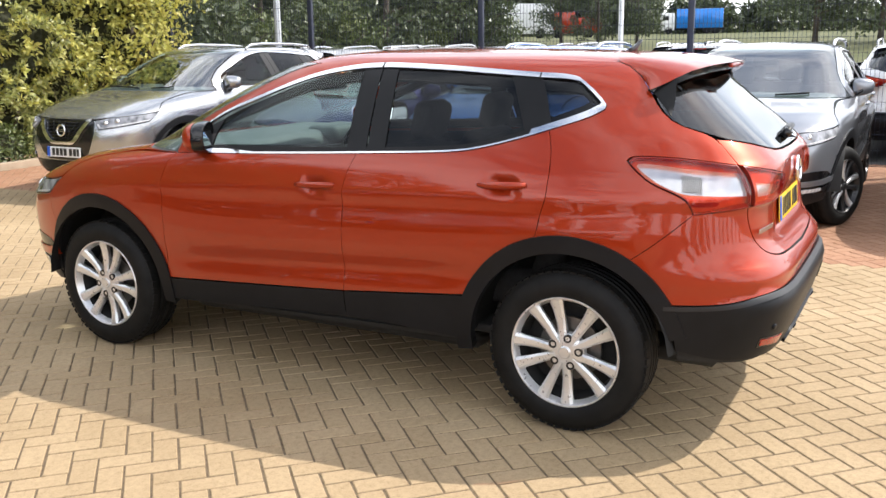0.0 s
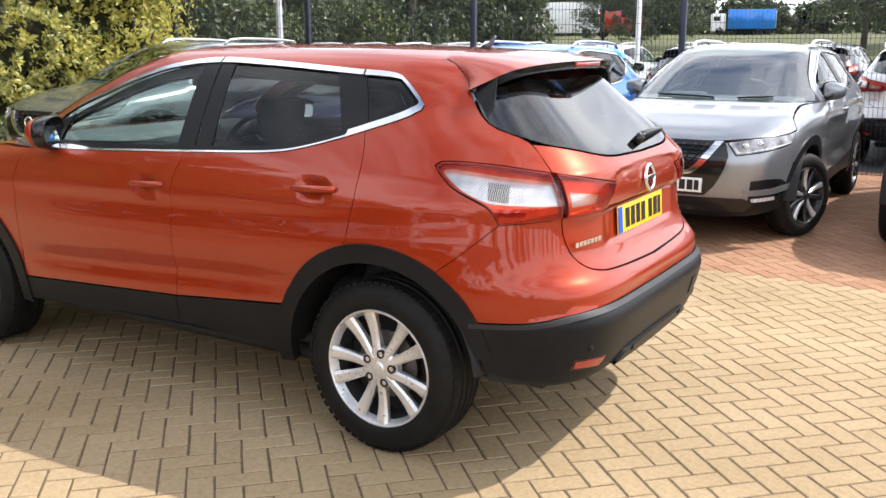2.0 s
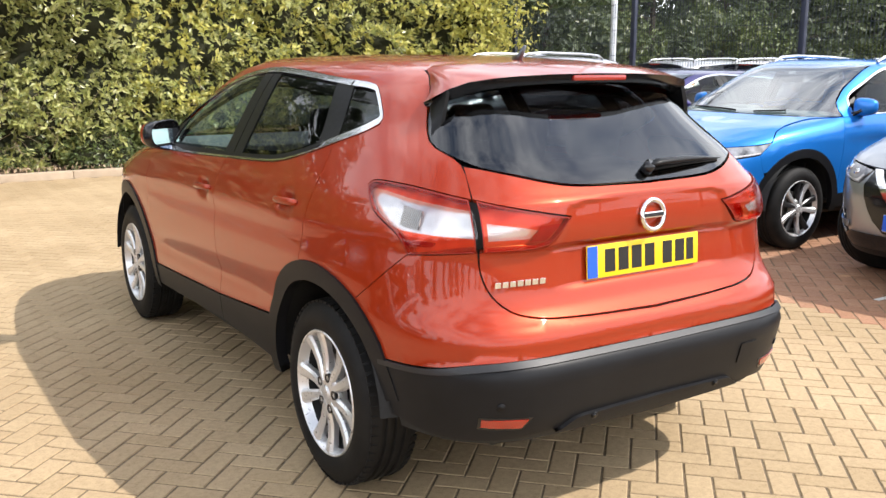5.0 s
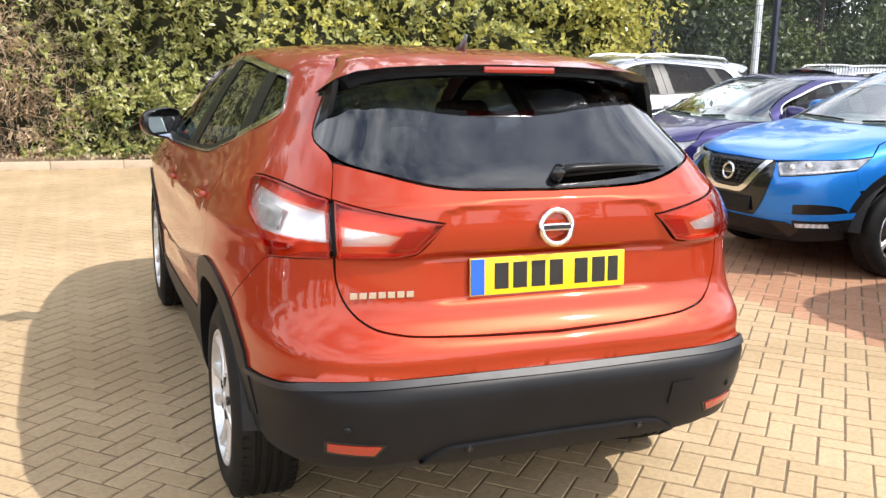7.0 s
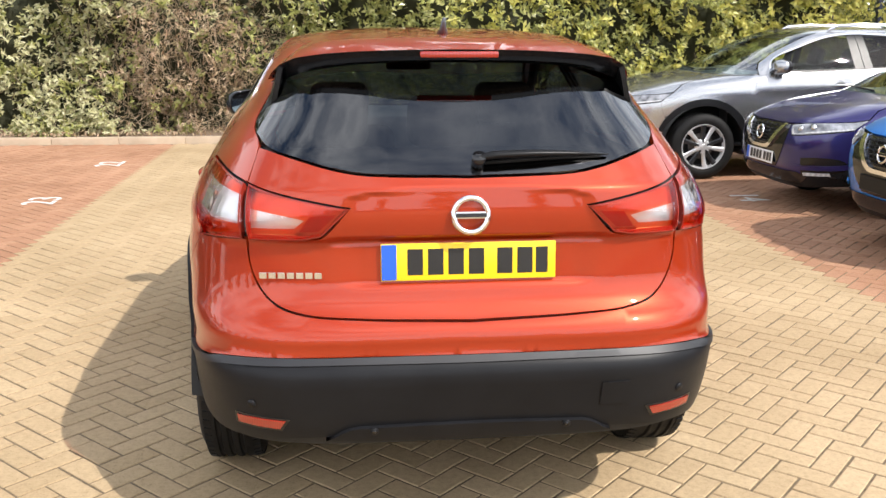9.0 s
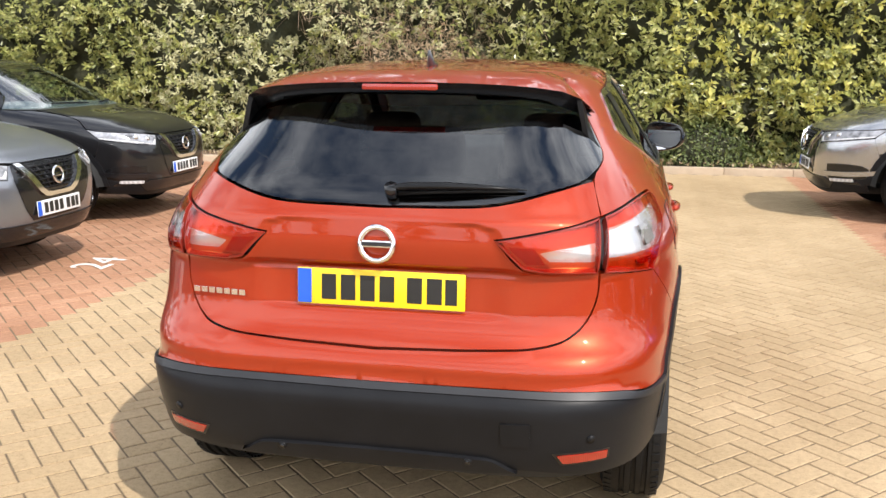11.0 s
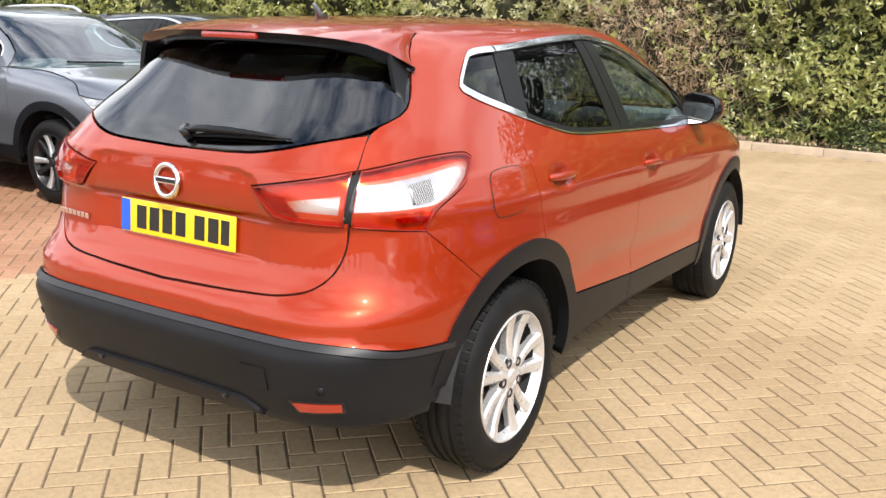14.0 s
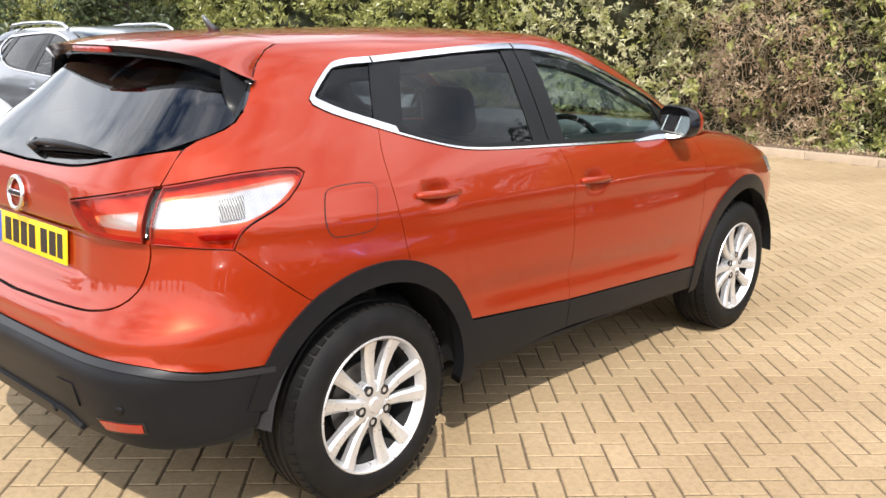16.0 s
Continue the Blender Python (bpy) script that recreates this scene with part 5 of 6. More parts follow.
def nose_parts(f, root, paint_mat, trim, sv, facelift, plate, h):
    """Grille, head lamps and front bumper."""
    hb = ([('f', .0, .836, 1), ('f', .41, .832, 1), ('f', .49, .737, 1), ('f', .66, .762), ('s', 3.10, .806, 1), ('s', 3.058, .66, 1)] + arc(WB, ARCH, 36, 14, 5)
          + [('s', 3.13, .43, 1), ('f', .60, .375), ('f', .0, .362, 1)])
    bu = f.panel("front_bumper", hb[:-1] + mirrored(hb)[:-1], paint_mat, 1, 0, .002, nose=True, label="painted front bumper")
    chin = [('f', .0, .358, 1), ('f', .60, .371), ('s', 3.14, .425, 1), ('s', 3.10, .30, 1), ('f', .5, .26), ('f', .0, .255, 1)]
    f.panel("bumper_lower", chin[:-1] + mirrored(chin)[:-1], trim, 1, .006, .001, nose=True, parent=bu)
    g = [('f', .0, .830, 1), ('f', .40, .830, 1), ('f', .44, .735), ('f', .345, .50), ('f', .27, .425, 1), ('f', .0, .420, 1)]
    gr = f.panel("grille", g[:-1] + mirrored(g)[:-1], GLOSS_BLACK, 1, .006, 0, .012, nose=True, parent=bu, label="black grille with chrome surround")
    v = [('f', .388, .828, 1), ('f', .330, .828, 1), ('f', .178, .645), ('f', .140, .622)]
    v2 = [('f', .0, .586), ('f', .165, .592), ('f', .215, .620)]
    ring = v + [('f', .0, .615)] + [(k, -u, *r) for k, u, *r in reversed(v)] + [(k, -u, *r) for k, u, *r in reversed(v2)][:-1] + v2
    f.panel("grille_surround", ring, CHROME, 1, .024, 0, .018, nose=True, parent=gr, h=h * .7)
    for z in (.650, .680, .710, .740, .770, .800):
        w = .15 + (z - .635) * .80
        pts = [f.at('f', u, z, 1, .012)[0] for u in np.linspace(-w, w, 7)]
        part("grille_bar", tube(pts, .005, 6), CLADDING, gr)
    for k in range(-3, 4):
        pts = [f.at('f', k * .045 * (.9 + 1.2 * (z - .63) / .2), z, 1, .012)[0] for z in ((.64 if abs(k) < 3 else .67), .73, .815)]
        part("grille_bar", tube(pts, .005, 6), CLADDING, gr)
    p, n = f.at('f', .0, .722, 1, .022)
    badge(gr, p, Vector((-1, 0, 0)), Vector((0, -.12, 1)).normalized(), .058)
    li = [('f', .0, .404, 1), ('f', .55, .410, 1), ('f', .62, .37), ('f', .55, .305, 1), ('f', .0, .298, 1)]
    f.panel("lower_intake", li[:-1] + mirrored(li)[:-1], GLOSS_BLACK, 1, .009, 0, .006, nose=True, parent=bu)
    p, n = f.at('f', .0, .505, 1, .016)
    if plate:
        number_plate(bu, p, Vector((-1, 0, 0)), Vector((0, -.04, 1)).normalized(), PLATE_W)
    else:
        part("plate_holder", rbox(.52, .012, .115, .004, 1, Matrix.Translation(p)), CLADDING, bu, angle=40)
    for sd in (-1, 1):
        hl = [('f', .420, .830, 1), ('f', .56, .855), ('s', 3.06, .888), ('s', 2.978, .903, 1), ('s', 3.10, .812, 1), ('f', .66, .766), ('f', .495, .741, 1)]
        lamp = f.panel("head_lamp", hl, HEADLAMP, sd, .003, .002, .02, nose=True, label="glassy head lamp", h=h * .7)
        f.panel("running_light", [('f', .500, .752, 1), ('f', .66, .776), ('s', 3.10, .818, 1), ('s', 3.09, .828, 1), ('f', .66, .788), ('f', .515, .764), ('f', .475, .800, 1), ('f', .462, .795, 1)], LAMP_CLEAR, sd, .007, 0, .004, nose=True, parent=lamp, h=h * .6)
        for u, z in ((.545, .810), (.635, .828)):
            p, n = f.at('f', u * sd, z, 1, .002)
            part("lamp_projector", tube([p, p + n * .006], .024, 16), CHROME, lamp)
            part("lamp_lens", tube([p, p + n * .0085], .017, 14), LAMP_CLEAR, lamp)
        fo = f.panel("fog_recess", [('f', .60, .545, 1), ('f', .72, .555), ('f', .785, .520), ('f', .78, .380), ('f', .58, .372, 1)], GLOSS_BLACK, sd, .003, 0, .006, nose=True, parent=bu, h=h * .7)
        f.panel("fog_blade", [('f', .555, .474, 1), ('f', .74, .484), ('f', .80, .504, 1), ('f', .80, .462, 1), ('f', .74, .440), ('f', .555, .432, 1)], paint_mat, sd, .012, 0, .008, nose=True, parent=fo, h=h * .7)
        f.panel("fog_lamp", [('f', .60, .408, 1), ('f', .73, .416, 1), ('f', .73, .388, 1), ('f', .60, .380, 1)], LAMP_CLEAR, sd, .010, 0, .004, nose=True, parent=fo, h=h * .7)


def cabin(root, scale, hero):
    """Seats, dashboard and steering wheel, as seen through the glass."""
    s = Matrix.Diagonal((*scale, 1))
    holder, before = root, set(root.children)
    for x in (-.37, .37):
        seat(holder, x, 1.30, scale)
    for x in (-.40, .0, .40):
        seat(holder, x, .42, scale, True)
    bm = rbox(1.44, .56, .24, .09, 4, Matrix.Translation((0, 2.18, .992)))
    da = part("dashboard", bm, DASH, holder, "grey dashboard")
    part("instrument_hood", rbox(.34, .22, .10, .04, 3, Matrix.Translation((.37, 1.95, 1.085))), DASH, da)
    pts = [Vector((.37 + .185 * math.cos(a), 1.80 - .07 * math.sin(a), .99 + .175 * math.sin(a))) for a in np.linspace(0, 2 * math.pi, 28, endpoint=False)]
    sw = part("steering_wheel", tube(pts, .015, 8, True), PILLAR, holder, "black steering wheel")
    part("wheel_boss", rbox(.17, .06, .13, .03, 3, Matrix.Translation((.37, 1.80, .985))), PILLAR, sw)
    for dx, dz in ((-.17, 0), (.17, 0), (0, -.16)):
        part("wheel_spoke", tube([(.37, 1.80, .985), (.37 + dx, 1.80 - .4 * dz, .985 + dz)], .014, 6), PILLAR, sw)
    part("floor_pan", rbox(1.5, 2.6, .04, .01, 1, Matrix.Translation((0, 1.1, .36))), INNER, holder)
    part("boot_cover", rbox(1.20, .62, .02, .005, 1, Matrix.Translation((0, -.16, 1.02))), INNER, holder)
    part("inner_mirror", rbox(.24, .03, .07, .015, 2, Matrix.Translation((0, 1.70, 1.39))), PILLAR, holder)
    part("bulkhead", rbox(1.4, .04, .6, .01, 1, Matrix.Translation((0, 2.35, .72))), INNER, holder)
    for ob in set(root.children) - before:
        for o in (ob, *ob.children):
            o.data.transform(s)

# ---- the red car in the lane ----
hero = make_car("car", Matrix.Identity(4), RED_PAINT, "copper red crossover car standing on buff block paving", h=.032, hero=True)

# ---- the parked cars ----
def row_a(y, x_front, s=1.0):
    """A bay on the side towards the fence: the car looks at the lane."""
    return Matrix.Translation((x_front + 3.555 * s, y, 0)) @ Matrix.Rotation(radians(90), 4, 'Z')


def row_b(y, x_front, s=1.0):
    """A bay on the other side of the lane."""
    return Matrix.Translation((x_front - 3.555 * s, y, 0)) @ Matrix.Rotation(radians(-90), 4, 'Z')


G = "cars parked along the lane"
HF = .085
make_car("car", row_a(.26, 3.42), GREY_PAINT, "grey crossover car with dark wheels turned aside in a red bay", G, h=HF, rails=True, rim=DARK_ALLOY, dark=ALLOY, steer=-24)
make_car("car", row_a(2.68, 3.40), BLUE_PAINT, "bright blue crossover car parked in a red bay", G, h=HF, rails=True, plate=False)
make_car("car", row_a(4.74, 3.47, .97), NAVY_PAINT, "dark violet blue hatchback parked in a red bay", G, (.96, .97, .93), HF)
make_car("car", row_a(7.04, 2.55, 1.045), MIDGREY_PAINT, "grey metallic large crossover with roof rails", G, (1.01, 1.045, 1.03), HF, rails=True, rim=ALLOY, dark=DARK_ALLOY)
make_car("car", row_a(-2.05, 3.62), BLACK_PAINT, "black crossover car parked in a red bay", G, h=HF, rails=True)
make_car("car", row_b(2.77, -3.45), BLUEGREY_PAINT, "grey crossover car with dark alloy wheels", G, h=HF, rails=True, rim=DARK_ALLOY, dark=ALLOY)
make_car("car", row_b(5.41, -3.77), BLACK_PAINT, "black crossover car in the last filled bay", G, h=HF)
make_car("car", row_b(.28, -3.80), WHITE_PAINT, "white crossover car parked in a red bay", G, h=HF)
G2 = "cars in the yard beyond the fence"


def row_c(y, x_rear):
    """Beyond the fence, with the tail to the lane."""
    return Matrix.Translation((x_rear + .83, y, 0)) @ Matrix.Rotation(radians(-90), 4, 'Z')


HB = .14
white_far = make_car("car", row_c(-1.0, 9.3), WHITE_PAINT, "white crossover car behind the mesh fence", G2, h=HB, rails=True, front=False)
black_far = make_car("car", row_c(2.0, 9.6), BLACK_PAINT, "black estate car behind the mesh fence", G2, h=HB, front=False)
silver_far = make_car("car", row_c(4.6, 9.5), SILVER_PAINT, "silver crossover car behind the mesh fence", G2, h=HB, rails=True, front=False)
copy_thing(white_far, row_c(7.1, 9.6))
copy_thing(black_far, row_c(-3.6, 9.4))
copy_thing(silver_far, row_c(9.6, 10.1))
for i, c in enumerate((silver_far, white_far, black_far, white_far, silver_far, black_far, white_far)):
    copy_thing(c, row_c(-3.4 + 2.5 * i, 16.6))

# ---- hedge, shrubs and trees ----
def leaves_mesh(name, centres, normals, sizes, mat, rnd, aspect=.42, fold=.25, droop=.2, simple=False, out=.25, whorl=False):
    """Many folded leaves, each of four triangles, pointing outwards in their own way."""
    n = len(centres)
    c, nn = np.asarray(centres, float), np.asarray(normals, float)
    d = nn * out + rnd.normal(0, .8, (n, 3))
    d[:, 2] -= droop
    if whorl:
        d -= nn * ((d * nn).sum(1, keepdims=True) - rnd.uniform(.1, .7, (n, 1)))
    d /= np.linalg.norm(d, axis=1, keepdims=True)
    up = nn * (1.6 if whorl else .8) + rnd.normal(0, .5, (n, 3)) + np.array([0, 0, .5])
    w = np.cross(d, up)
    w /= np.linalg.norm(w, axis=1, keepdims=True) + 1e-9
    u = np.cross(w, d)
    L = np.asarray(sizes)[:, None]
    W = L * aspect
    V = np.stack([c, c + d * L * .45 + w * W * .5 + u * L * fold * .3, c + d * L * .45 - w * W * .5 + u * L * fold * .3, c + d * L, c + d * L * .45], 1)
    F = np.array([(0, 4, 1), (4, 3, 1), (0, 2, 4), (4, 2, 3)])
    if simple:
        V, F = V[:, :4], np.array([(0, 3, 1), (0, 2, 3)])
    F = (F[None] + (np.arange(n) * V.shape[1])[:, None, None]).reshape(-1, 3)
    V = V.reshape(-1, 3)
    me = bpy.data.meshes.new(name)
    me.vertices.add(len(V))
    me.vertices.foreach_set("co", V.ravel().astype(np.float32))
    me.loops.add(F.size)
    me.loops.foreach_set("vertex_index", F.ravel().astype(np.int32))
    me.polygons.add(len(F))
    me.polygons.foreach_set("loop_start", (np.arange(len(F)) * 3).astype(np.int32))
    me.update(calc_edges=True)
    me.materials.append(mat)
    me.shade_flat()
    return me


def hedge_face(x, z):
    """How far the front of the hedge stands out at x and z."""
    v = np.array([noise.noise((a * .55, b * .7, 3.1)) * .45 + noise.noise((a * 1.5, b * 1.7, 8.2)) * .42 + noise.noise((a * 3.4, b * 3.6, 5.7)) * .30 for a, b in zip(x, z)])
    return 10.42 - v * .8 + .16 * np.clip(z - .3, 0, 4) ** .5 * .4 + .3 * np.clip((z - 2.8), 0, 3)


def build_hedge():
    rnd = np.random.default_rng(5)
    root = tagged(new("hedge"), "tall evergreen laurel hedge with dry brown patches", "hedge", kind="stuff")
    # dark core sheet: the shade behind the leaves is in its near-black colour
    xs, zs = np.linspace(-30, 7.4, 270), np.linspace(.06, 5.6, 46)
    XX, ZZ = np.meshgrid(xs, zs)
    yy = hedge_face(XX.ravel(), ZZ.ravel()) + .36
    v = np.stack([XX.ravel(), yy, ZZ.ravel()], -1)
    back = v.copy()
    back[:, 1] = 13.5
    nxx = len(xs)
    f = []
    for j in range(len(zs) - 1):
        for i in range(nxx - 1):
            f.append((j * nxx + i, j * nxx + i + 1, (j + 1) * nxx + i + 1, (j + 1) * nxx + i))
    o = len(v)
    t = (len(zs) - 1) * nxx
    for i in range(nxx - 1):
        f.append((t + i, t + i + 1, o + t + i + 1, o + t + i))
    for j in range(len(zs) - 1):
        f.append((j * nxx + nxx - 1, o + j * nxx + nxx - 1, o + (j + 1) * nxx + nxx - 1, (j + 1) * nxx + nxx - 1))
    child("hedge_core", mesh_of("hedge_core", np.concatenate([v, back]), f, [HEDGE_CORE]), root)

    def dry(x, z):
        return np.clip(1.3 - np.abs((x + 2.45) / 1.25) ** 2.4 - ((z - 1.0) / 1.25) ** 2, 0, 1)

    def pale(x, z):
        return np.clip(1.35 - np.abs((x + 3.9) / 3.2) ** 2.2 - ((z - 1.5) / 2.1) ** 2, 0, 1)
    # shoots, each with a spray of leaves
    n = 27000
    sx, sz = rnd.uniform(-29, 7.6, n), .12 + 5.6 * rnd.uniform(0, 1, n) ** 1.35
    lump = np.array([noise.noise((a * 2.6, 4.4, b * 2.6)) for a, b in zip(sx, sz)])
    keep = rnd.uniform(0, 1, n) < .84 + 1.0 * lump
    sx, sz = sx[keep], sz[keep]
    n = len(sx)
    sy = hedge_face(sx, sz) + rnd.uniform(-.10, .22, n)
    dr, pl = dry(sx, sz), pale(sx, sz)
    kind = rnd.uniform(0, 1, n)
    C, N, S, K = [], [], [], []
    for i in range(n):
        isdry = kind[i] < dr[i] * .85
        ispale = (not isdry) and kind[i] < pl[i] * .8
        plain = not isdry and not ispale
        yel = plain and ((sx[i] > 5.6 and sz[i] > 1.4 and kind[i] > .35) or (sx[i] > 1.2 and sz[i] > .8 and kind[i] > .62))
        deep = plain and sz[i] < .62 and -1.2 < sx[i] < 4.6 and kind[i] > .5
        cnt = 9 if isdry else rnd.integers(7, 12)
        ax = np.array([rnd.normal(.12, .42), -1, rnd.normal(.40, .42)])
        ax /= np.linalg.norm(ax)
        p0 = np.array([sx[i], sy[i], sz[i]])
        for k in range(cnt):
            C.append(p0 + ax * rnd.uniform(-.05, .07) + rnd.normal(0, .020, 3))
            N.append(ax)
            S.append(rnd.uniform(.06, .11) if isdry else rnd.uniform(.045, .075) if deep else rnd.uniform(.06, .10) if ispale else rnd.uniform(.07, .12))
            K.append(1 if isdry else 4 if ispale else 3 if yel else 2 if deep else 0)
    C, N, S, K = np.array(C), np.array(N), np.array(S), np.array(K)
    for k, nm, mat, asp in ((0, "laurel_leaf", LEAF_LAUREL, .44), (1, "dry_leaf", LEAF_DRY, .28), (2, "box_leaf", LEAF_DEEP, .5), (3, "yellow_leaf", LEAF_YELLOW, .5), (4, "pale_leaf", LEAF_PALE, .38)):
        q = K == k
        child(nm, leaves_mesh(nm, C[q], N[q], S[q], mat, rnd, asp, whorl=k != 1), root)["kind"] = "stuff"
    # bare twigs in the dry patch and under the leaves
    bm = bmesh.new()
    for i in range(1900):
        x, z = rnd.normal(-2.7, 1.0), abs(rnd.normal(1.1, .75)) + .1
        if i > 1300:
            x, z = rnd.uniform(-20, 7.5), rnd.uniform(.1, 1.0)
        y = float(hedge_face(np.array([x]), np.array([z]))[0]) + rnd.uniform(-.05, .25)
        p = Vector((x, y, z))
        d = Vector((rnd.normal(0, .6), rnd.normal(-.25, .3), rnd.normal(.3, .7))).normalized()
        L = rnd.uniform(.18, .5)
        q = p + d * L + Vector((0, 0, -.05))
        s = Vector((0, 0, 1)).cross(d).normalized() * .005
        u = d.cross(s).normalized() * .004
        a = [bm.verts.new(p + s), bm.verts.new(p - s * .5 + u), bm.verts.new(p - s * .5 - u)]
        b = [bm.verts.new(q + s * .4), bm.verts.new(q - s * .2 + u * .4), bm.verts.new(q - s * .2 - u * .4)]
        for k in range(3):
            bm.faces.new((a[k], a[(k + 1) % 3], b[(k + 1) % 3], b[k]))
    part("twig", bm, TWIG, root)["kind"] = "stuff"
    # fallen leaves along the kerb
    m = 3000
    C = np.stack([rnd.uniform(-20, 7.5, m), KERB_Y + .05 + np.abs(rnd.normal(0, .22, m)), np.full(m, .15)], -1)
    litter = leaves_mesh("fallen_leaves", C, np.tile([0, 0, 1.0], (m, 1)), rnd.uniform(.04, .08, m), LEAF_DRY, rnd, .4, .1, 1.0)
    tagged(new("fallen_leaves", litter), "dry fallen leaves along the kerb", "leaves", kind="stuff")
    # clipped low shrubs in front
    for x, w, hgt in ((1.75, .70, .64), (.72, .62, .58), (4.1, .6, .5)):
        k = 2200
        d = rnd.normal(0, 1, (k, 3))
        d /= np.linalg.norm(d, axis=1, keepdims=True)
        d[:, 2] = np.abs(d[:, 2])
        r = rnd.uniform(.75, 1.05, k)[:, None]
        C = np.array([x, 10.38, .10]) + d * r * np.array([w, .34, hgt])
        sh = tagged(new("low_shrub", leaves_mesh("low_shrub", C, d, rnd.uniform(.045, .075, k), LEAF_DEEP, rnd, .5, whorl=True)), "low dark green shrub before the hedge", "shrub", "low shrubs before the hedge")
        # dark filling whose colour stands in for shade inside the shrub
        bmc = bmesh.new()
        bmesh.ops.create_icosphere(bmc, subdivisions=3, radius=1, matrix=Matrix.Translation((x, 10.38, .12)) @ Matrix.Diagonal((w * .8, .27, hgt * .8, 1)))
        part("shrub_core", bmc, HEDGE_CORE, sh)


def tree_mesh_set(seed, height, spread, mat, leaf=.16, n=2600, low=.08):
    """Trunk with limbs, and a crown of leaf clumps that reaches low down."""
    rnd = np.random.default_rng(seed)
    bm = bmesh.new()
    lines = [([(0, 0, 0), (.05, .02, height * .3), (-.04, .06, height * .6), (.03, 0, height * .92)], [.14, .11, .075, .02])]
    tips = []
    for k in range(13):
        z = height * (.12 + .06 * k)
        a = rnd.uniform(0, 2 * math.pi)
        L = spread * (1 - .55 * (k / 13)) * rnd.uniform(.6, 1.0)
        e = (L * math.cos(a), L * math.sin(a), z + L * rnd.uniform(.1, .5))
        mid = (e[0] * .5, e[1] * .5, z + .12 * L)
        lines.append(([(0, 0, z), mid, e], [.05, .03, .01]))
        tips += [mid, e, tuple((np.array(mid) + np.array(e)) / 2)]
    for pts, rad in lines:
        t = tube(pts, rad, 7)
        tmp = bpy.data.meshes.new("limb")
        t.to_mesh(tmp)
        t.free()
        bm.from_mesh(tmp)
        bpy.data.meshes.remove(tmp)
    wood = bpy.data.meshes.new("trunk")
    for fc in bm.faces:
        fc.smooth = True
    bm.to_mesh(wood)
    bm.free()
    wood.materials.append(BARK)
    C, N = [], []
    clumps = [(np.array(t), rnd.uniform(.35, .75) * spread * .5) for t in tips]
    for k in range(22):
        z = height * rnd.uniform(low, 1.0)
        a = rnd.uniform(0, 2 * math.pi)
        r = spread * (1 - .5 * z / height) * rnd.uniform(.3, .95)
        clumps.append((np.array([r * math.cos(a), r * math.sin(a), z]), rnd.uniform(.3, .6) * spread * .5))
    for i in range(n):
        c, r = clumps[rnd.integers(len(clumps))]
        d = rnd.normal(0, 1, 3)
        d /= np.linalg.norm(d)
        C.append(c + d * r * rnd.uniform(.55, 1.05) * np.array([1, 1, .75]))
        N.append(d)
    C = np.array(C)
    C[:, 2] = np.maximum(C[:, 2], .1)
    crown = leaves_mesh("crown", C, N, rnd.uniform(.7, 1.5, n) * leaf, mat, rnd, .55, simple=True)
    return wood, crown


TREES = {}


def tree(kind, x, y, z, turn, s, label, group):
    if kind not in TREES:
        TREES[kind] = {"broad": lambda: tree_mesh_set(11, 7.5, 2.9, LEAF_FAR, .17, 7500), "narrow": lambda: tree_mesh_set(23, 8.5, 2.1, LEAF_FAR, .15, 8000),
                       "bush": lambda: tree_mesh_set(31, 3.2, 2.2, LEAF_DEEP, .13, 6000, .03), "far_bush": lambda: tree_mesh_set(51, 3.4, 2.3, LEAF_FAR, .50, 900, .03), "yellow": lambda: tree_mesh_set(41, 4.6, 1.5, LEAF_YELLOW, .09, 4500, .25)}[kind]()
    wood, crown = TREES[kind]
    root = tagged(new("tree" if kind != "bush" else "bush"), label, "tree" if kind != "bush" else "bush", group)
    child("trunk", wood, root)
    child("crown", crown, root)
    root.matrix_world = Matrix.Translation((x, y, z)) @ Matrix.Rotation(turn, 4, 'Z') @ Matrix.Scale(s, 4)
    return root


build_hedge()
rt = random.Random(3)
for i in range(13):
    y = 14.8 + i * 2.2 + rt.uniform(-.6, .6)
    x = 26 + rt.uniform(-1.5, 2.5)
    tree("broad" if i % 2 else "narrow", x, y, float(land(np.array(x), 0)), rt.uniform(0, 6), rt.uniform(.85, 1.15), "dark green leafy tree beyond the fence", "trees beyond the fence")
for i in range(9):
    x, y = 33 + rt.uniform(-1.5, 1.5), 18.5 + i * 3.0 + rt.uniform(-.6, .6)
    tree("broad", x, y, float(land(np.array(x), 0)), rt.uniform(0, 6), rt.uniform(1.15, 1.4), "dark green leafy tree beyond the fence", "trees beyond the fence")
for i in range(12):
    y = 15.4 + i * 2.4 + rt.uniform(-.6, .6)
    tree("bush", 24 + rt.uniform(-1, 1.2), y, 0, rt.uniform(0, 6), rt.uniform(.7, 1.0), "dense dark green bush beyond the fence", "bushes beyond the fence")
for i in range(9):
    x = 8.8 + i * 2.4 + rt.uniform(-.5, .5)
    tree("broad" if i % 2 else "bush", x, 14.5 + rt.uniform(-.6, 1.8), 0, rt.uniform(0, 6), rt.uniform(.8, 1.05), "dark green leafy tree behind the hedge corner", "trees behind the hedge corner")
for x, y, kind, k in ((46, 18.0, "narrow", .8), (46.5, 16.0, "narrow", .7), (46, 13.6, "broad", .75), (45, 4.4, "broad", 1.15), (47, 1.6, "broad", 1.2)):
    tree(kind, x, y, float(land(np.array(float(x)), 0)) - .05, x + y, k, "dark green leafy tree by the road", "trees by the road")
tree("yellow", 7.3, 10.9, 0, .4, .95, "small tree with yellowing leaves at the hedge end", "")
